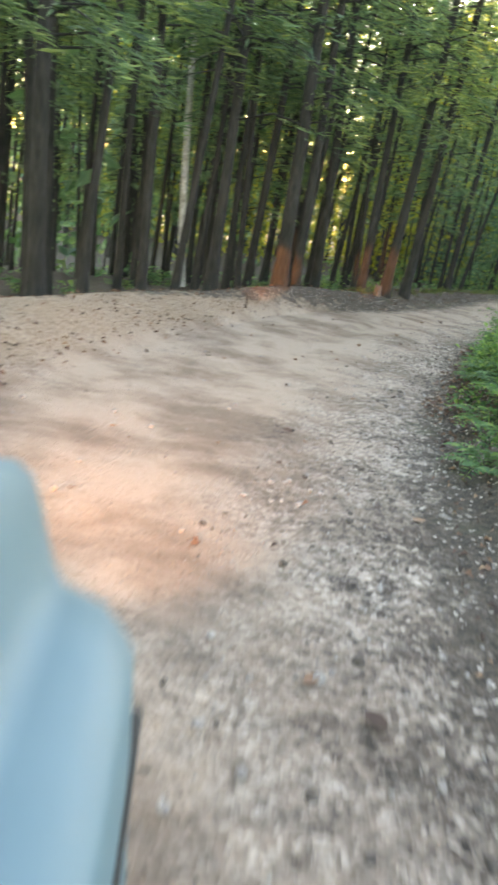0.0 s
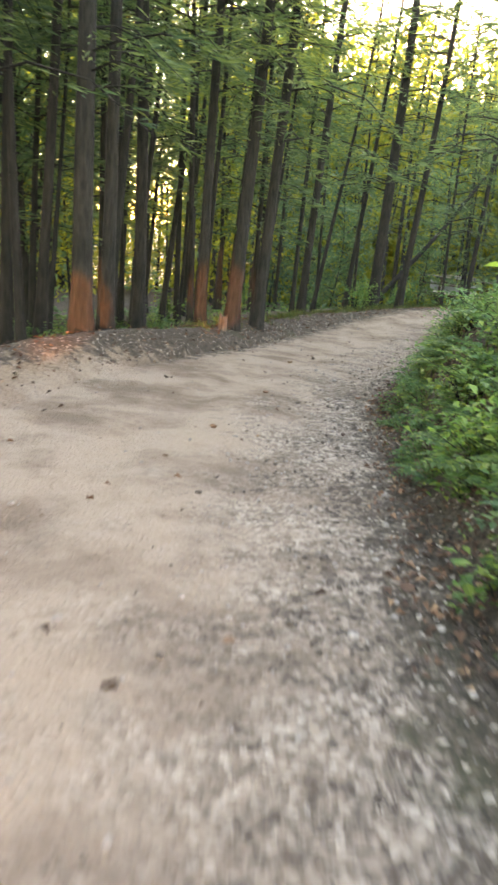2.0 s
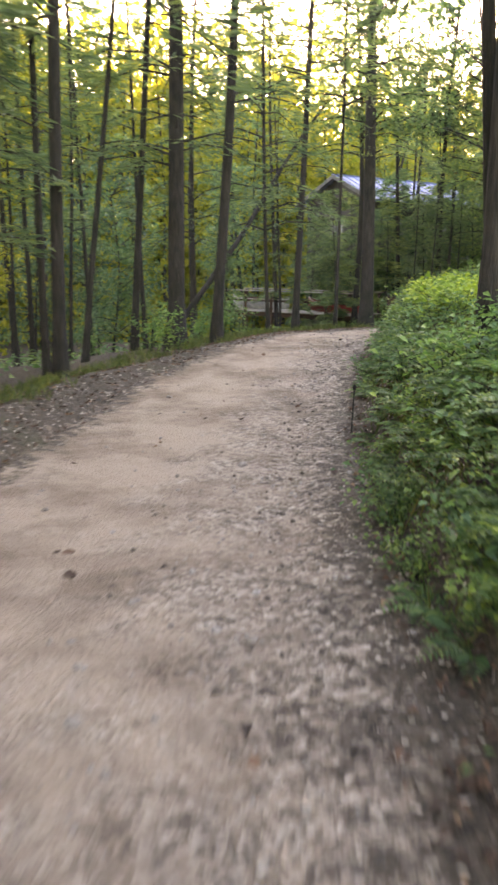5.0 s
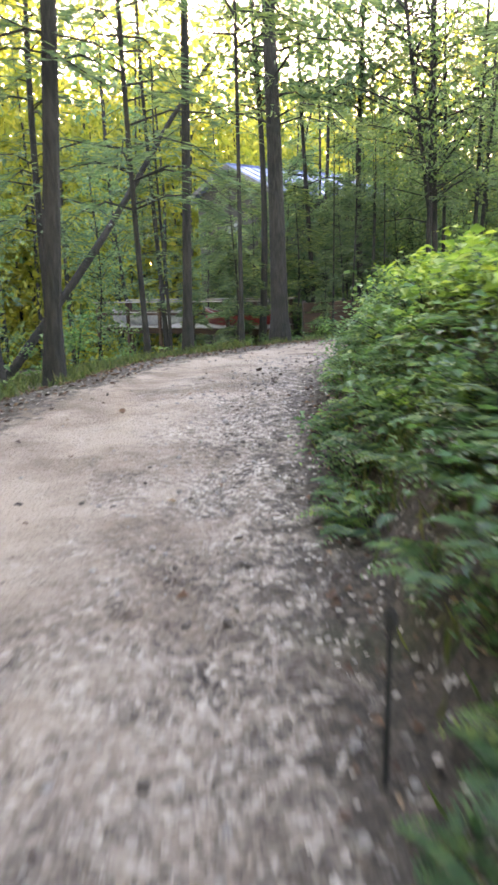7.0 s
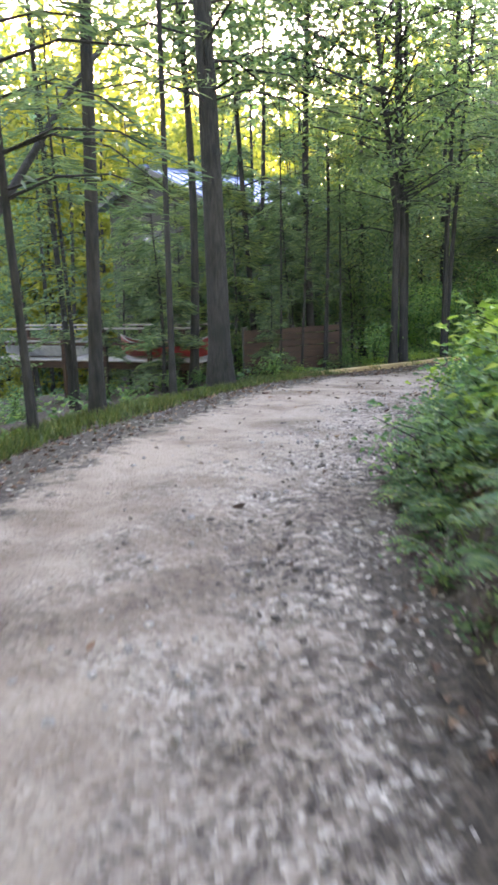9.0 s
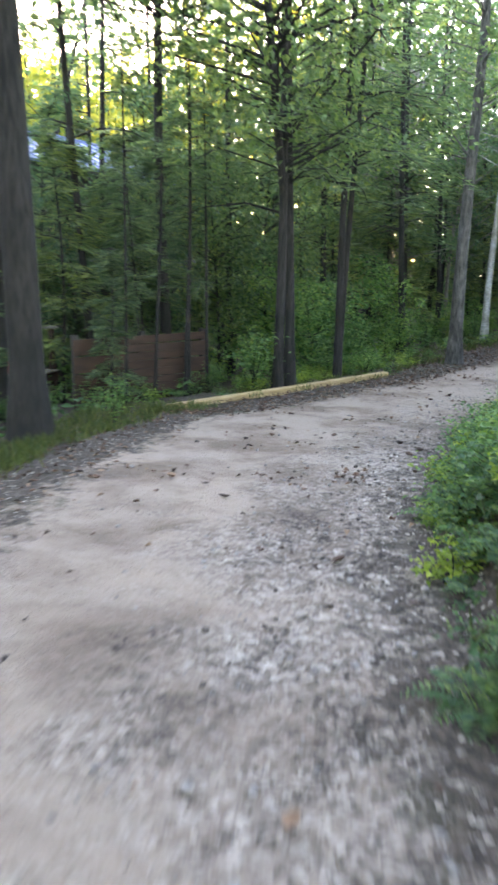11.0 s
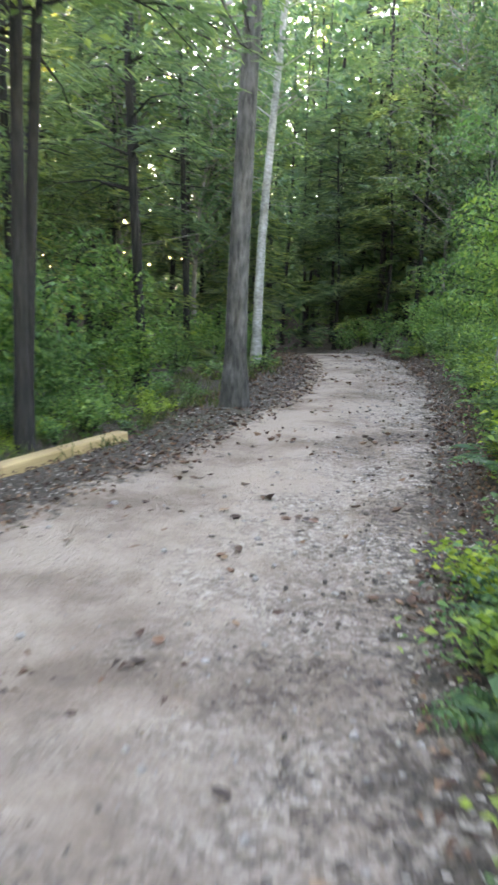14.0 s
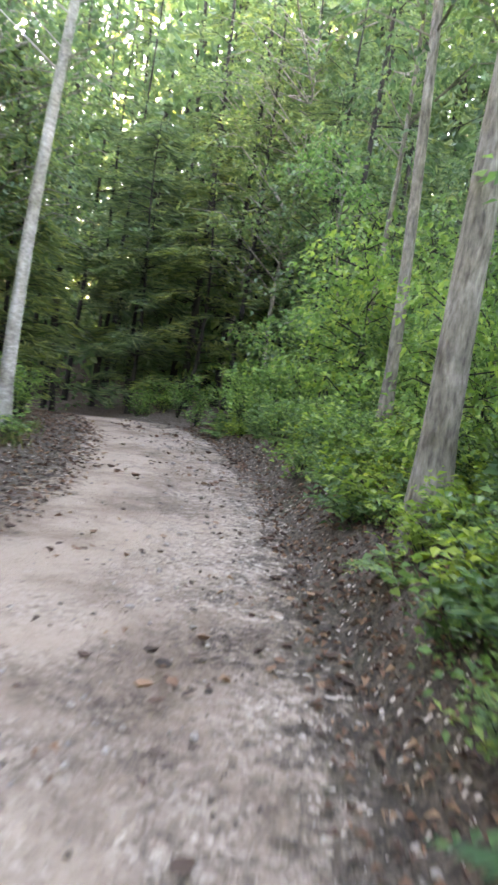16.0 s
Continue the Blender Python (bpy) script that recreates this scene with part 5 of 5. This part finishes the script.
def boat(name, mat, m, long, wide, high, label):
    """An open canoe, bow and stern swept up, with a rim along both gunwales."""
    top = new(name)
    top.matrix_basis = m
    us, vs = np.linspace(-1, 1, 19), np.linspace(-1, 1, 11)
    bm = bmesh.new()
    grid = []
    for u in us:
        w = wide / 2 * (1 - abs(u) ** 2.6) + 0.01
        row = []
        for v in vs:
            t = v * math.pi / 2
            row.append(bm.verts.new((u * long / 2, w * math.sin(t), high * (1 - math.cos(t)) * (1 + 0.25 * u ** 4) + 0.12 * u ** 4)))
        grid.append(row)
    for i in range(18):
        for j in range(10):
            bm.faces.new((grid[i][j], grid[i + 1][j], grid[i + 1][j + 1], grid[i][j + 1]))
    bmesh.ops.solidify(bm, geom=bm.faces[:], thickness=0.02)
    part("hull", bm, mat, top, smooth=True)
    for s in (-1, 1):
        line = [(u * long / 2, s * (wide / 2 * (1 - abs(u) ** 2.6) + 0.015), high * (1 + 0.25 * u ** 4) + 0.12 * u ** 4) for u in us]
        v, f = tube(line, [0.018] * 19, 6)
        link_mesh("gunwale", v, f, PALE_WOOD, top)
    return tagged(top, label, "boat")


RED = two_scale("red_hull", (0.26, 0.03, 0.025), (0.4, 0.055, 0.045), 6, 1.5, 0.4, 0.05)
WHITE = two_scale("white_hull", (0.34, 0.34, 0.33), (0.5, 0.5, 0.48), 6, 1.5, 0.4, 0.05)
boat("canoe", RED, pose(21.2, 42.3, -1.79, 0, 0, -63), 2.9, 0.75, 0.42, "red canoe lying on the wooden deck")
boat("canoe", WHITE, pose(19.4, 46.0, -1.79, 0, 0, -63), 3.2, 0.75, 0.42, "white canoe lying on the wooden deck")


def board_fence():
    top = new("board_fence")
    a, b = Vector((21.9, 39.75, 0)), Vector((24.9, 39.15, 0))
    long, mid = (b - a).length, (a + b) / 2
    z = height_at(mid.x, mid.y) - 0.05
    top.matrix_basis = pose(mid.x, mid.y, z, 0, 0, math.degrees(math.atan2(b.y - a.y, b.x - a.x)))
    for k in range(8):
        block("board", (long, 0.03, 0.155), pose(0, -0.07, 0.12 + k * 0.165, 0, 0.4 * (-1) ** k), BROWN_WOOD, top)
    for x in (-long / 2 + 0.06, 0, long / 2 - 0.06):
        block("post", (0.11, 0.11, 1.75), pose(x, 0, 0.55), SIDING, top)
    return tagged(top, "low brown board fence between the log and the trees", "fence")


board_fence()


# ---- the cart that the ride begins on ----
PAINT, _n, _l, _b = material("light_blue_paint", 0.55)
_l.new(ramp(_n, _l, noise_node(_n, _l, 3, 5), [(0.3, (0.088, 0.143, 0.162)), (0.7, (0.10, 0.158, 0.176))]), _b.inputs["Base Color"])
_b.inputs["Specular IOR Level"].default_value, _b.inputs["Coat Weight"].default_value = 0.2, 0.0
RUBBER = two_scale("black_rubber", (0.012, 0.012, 0.012), (0.03, 0.03, 0.03), 30, 4, 0.8, 0.3)
SEAT = two_scale("grey_vinyl", (0.16, 0.15, 0.14), (0.22, 0.21, 0.2), 40, 3, 0.5, 0.2)
CHROME, _n, _l, _b = material("brushed_steel", 0.3, 1.0)
_b.inputs["Base Color"].default_value = (0.55, 0.55, 0.55, 1)
LENS, _n, _l, _b = material("lit_headlight", 0.2)
_b.inputs["Base Color"].default_value = (0.9, 0.6, 0.3, 1)
_b.inputs["Emission Color"].default_value, _b.inputs["Emission Strength"].default_value = (1.0, 0.5, 0.18, 1), 1.0


def wheel(top, x, y):
    hub = new("wheel")
    hub.parent = top
    hub.location = (x, y, 0.22)
    sect = [(0.11, -0.085), (0.17, -0.1), (0.21, -0.08), (0.22, -0.04), (0.22, 0.04), (0.21, 0.08), (0.17, 0.1), (0.11, 0.085)]
    for name, ring, mat in (("tyre", sect, RUBBER), ("rim", [(0.0, -0.03), (0.05, -0.05), (0.1, -0.02), (0.112, -0.075), (0.112, 0.075), (0.1, 0.02), (0.05, 0.05), (0.0, 0.03)], CHROME)):
        n, k = 28, len(ring)
        v = [(w, math.cos(6.2832 * i / n) * rad, math.sin(6.2832 * i / n) * rad) for i in range(n) for rad, w in ring]
        close = 0 if name == "tyre" else 1
        f = [(i * k + j, i * k + (j + 1) % k, ((i + 1) % n) * k + (j + 1) % k, ((i + 1) % n) * k + j) for i in range(n) for j in range(k - close)]
        link_mesh(name, v, f, mat, hub, smooth=True)


def cart():
    """An open golf cart: rounded cowl with a bonnet panel, wings, bumper, lit lamps, bench and wheels."""
    top = new("golf_cart")
    top.matrix_basis = pose(-0.645, 0.06, height_at(-0.645, 0.06) + 0.02, -4.6, 0.0, 5.0)
    mid = [(-0.15, 1.02), (0.15, 1.05), (0.45, 1.06), (0.75, 1.04), (0.95, 0.99), (1.08, 0.9), (1.15, 0.76), (1.17, 0.6), (1.17, 0.42)]
    wing = [(-0.15, 0.80), (0.15, 0.87), (0.4, 0.91), (0.62, 0.92), (0.82, 0.89), (0.96, 0.83), (1.04, 0.72), (1.06, 0.58), (1.05, 0.42)]
    t, fine = np.linspace(0, 1, 9), np.linspace(0, 1, 33)
    prof = [np.stack([np.interp(fine, t, np.array(q)[:, k]) for k in (0, 1)], 1) for q in (mid, wing)]
    kern = np.array([1, 2, 3, 2, 1]) / 9
    prof = [np.stack([np.convolve(np.pad(q[:, k], 2, mode="edge"), kern, "valid") for k in (0, 1)], 1) for q in prof]
    xs = np.r_[0, 0.12, 0.24, 0.32, 0.37, 0.40, 0.425, 0.445, 0.465, 0.485, 0.505, 0.53, 0.57, 0.595, 0.612, 0.62]
    xs = np.r_[-xs[:0:-1], xs]
    verts, n = [], len(fine)
    for x in xs:
        w = np.clip((abs(x) - 0.41) / 0.10, 0, 1)
        w = w * w * (3 - 2 * w)
        q = prof[0] * (1 - w) + prof[1] * w
        edge = max(0.0, (abs(x) - 0.56) / 0.06)
        for y, z in q:
            cut = 0.17 * min(max((abs(x) - 0.40) / 0.2, 0), 1) * min(max((y - 0.5) / 0.45, 0), 1)
            verts.append((x * (1 - 0.04 * max(0.0, (y - 0.55) / 0.5) ** 2.2), y - cut - 0.03 * edge ** 2, z * 1.09 - 0.035 * edge ** 2 * (z > 0.5)))
    cols = len(xs)
    faces = [(i * n + j, (i + 1) * n + j, (i + 1) * n + j + 1, i * n + j + 1) for i in range(cols - 1) for j in range(n - 1)]
    for i in (0, cols - 1):          # sides, down to the sill
        o = len(verts)
        for j in range(n):
            x, y, z = verts[i * n + j]
            verts.append((x * 1.06, y, min(z, 0.46)))
        faces += [(i * n + j, i * n + j + 1, o + j + 1, o + j) if i == 0 else (i * n + j + 1, i * n + j, o + j, o + j + 1) for j in range(n - 1)]
    link_mesh("cowl", verts, faces, PAINT, top, "rounded light blue front cowl", smooth=True)
    # bonnet seam
    pts = [(-0.34, 0.42), (-0.34, 0.7), (-0.33, 0.9), (-0.3, 1.0), (-0.2, 1.05), (0, 1.065), (0.2, 1.05), (0.3, 1.0), (0.33, 0.9), (0.34, 0.7), (0.34, 0.42), (0.3, 0.36), (0, 0.34), (-0.3, 0.36), (-0.34, 0.42)]
    seam = [(x, y, 1.09 * float(np.interp(y, prof[0][:, 0], prof[0][:, 1])) + 0.002) for x, y in pts]
    v, f = tube(seam, [0.005] * len(seam), 5)
    link_mesh("bonnet_seam", v, f, RUBBER, top, "dark gap round the bonnet")
    for s in (-1, 1):
        arch = [(s * 0.658, y, 0.46 + 0.012 * math.sin(y * 5)) for y in np.linspace(-0.15, 0.6, 16)]
        v, f = tube(arch, [0.012] * 16, 6)
        link_mesh("sill_trim", v, f, RUBBER, top, "black rubber trim")
        rim = [(s * (0.628 - 0.04 * max(0.0, y - 0.6) ** 2), y - 0.02, 0.76 + 0.06 * math.sin(min(y + 0.15, 1.0) * 2.4)) for y in np.linspace(-0.15, 0.72, 18)]
        v, f = tube(rim, [0.009] * 18, 6)
        link_mesh("wing_gap", v, f, RUBBER, top, "dark gap under the wing's edge")
        lamp = new("headlight")
        lamp.parent = top
        lamp.location = (s * 0.4, 1.15, 0.64)
        k = 20
        ring = [(0.075, 0.0), (0.08, 0.02), (0.06, 0.035), (0.0, 0.042)]
        v = [(math.cos(6.2832 * i / k) * rad, y, math.sin(6.2832 * i / k) * rad) for i in range(k) for rad, y in ring]
        f = [(i * 4 + j, i * 4 + j + 1, ((i + 1) % k) * 4 + j + 1, ((i + 1) % k) * 4 + j) for i in range(k) for j in range(3)]
        link_mesh("lens", v, f, LENS, lamp, "warm lit round lens", smooth=True)
        v, f = tube([(math.cos(a) * 0.085, 0.01, math.sin(a) * 0.085) for a in np.linspace(0, 6.2832, 25)], [0.012] * 25, 6)
        link_mesh("bezel", v, f, CHROME, lamp)
        spot = new("headlight_beam", bpy.data.lights.new("headlight_beam", "SPOT"))
        spot.data.energy, spot.data.color, spot.data.spot_size, spot.data.spot_blend, spot.data.shadow_soft_size = BEAM, (1.0, 0.52, 0.2), radians(44), 1.0, 0.1
        spot.matrix_basis = top.matrix_basis @ look((s * 0.4, 1.24, 0.64), (s * 0.4 + 0.7, 11.2, -0.5))
        high = new("headlight_beam", bpy.data.lights.new("headlight_beam", "SPOT"))
        high.data.energy, high.data.color, high.data.spot_size, high.data.spot_blend, high.data.shadow_soft_size = HIGH, (1.0, 0.36, 0.07), radians(4.4), 0.5, 0.05
        high.matrix_basis = look(top.matrix_basis @ Vector((s * 0.4, 1.24, 0.64)), (1.35 + 1.35 * s, 18.5 + 2.0 * s, -0.42))
        wheel(top, s * 0.5, 0.56)
        wheel(top, s * 0.5, -1.1)
    bm = bmesh.new()
    box(bm, (1.16, 0.1, 0.16), pose(0, 1.13, 0.36))
    part("bumper", bm, RUBBER, top, "black bumper")
    block("floor_pan", (1.16, 2.6, 0.08), pose(0, -0.2, 0.36), RUBBER, top)
    block("dashboard", (1.14, 0.2, 0.22), pose(0, -0.2, 0.88), RUBBER, top)
    block("seat_base", (1.1, 0.55, 0.36), pose(0, -1.0, 0.56), PAINT, top)
    block("seat_cushion", (1.12, 0.55, 0.14), pose(0, -1.0, 0.8), SEAT, top)
    block("backrest", (1.12, 0.12, 0.42), pose(0, -1.28, 1.1, -10), SEAT, top)
    block("rear_body", (1.14, 0.5, 0.5), pose(0, -1.45, 0.62), PAINT, top)
    v, f = tube([(-0.3 + math.cos(a) * 0.17, -0.42 + math.sin(a) * 0.1, 1.06 + math.sin(a) * 0.13) for a in np.linspace(0, 6.2832, 25)], [0.014] * 25, 6)
    link_mesh("steering_wheel", v, f, RUBBER, top)
    v, f = tube([(-0.3, -0.25, 0.9), (-0.3, -0.42, 1.06)], [0.02, 0.02], 6)
    link_mesh("steering_column", v, f, RUBBER, top)
    return tagged(top, "light blue golf cart with lit headlights on the gravel track", "golf cart")


cart()
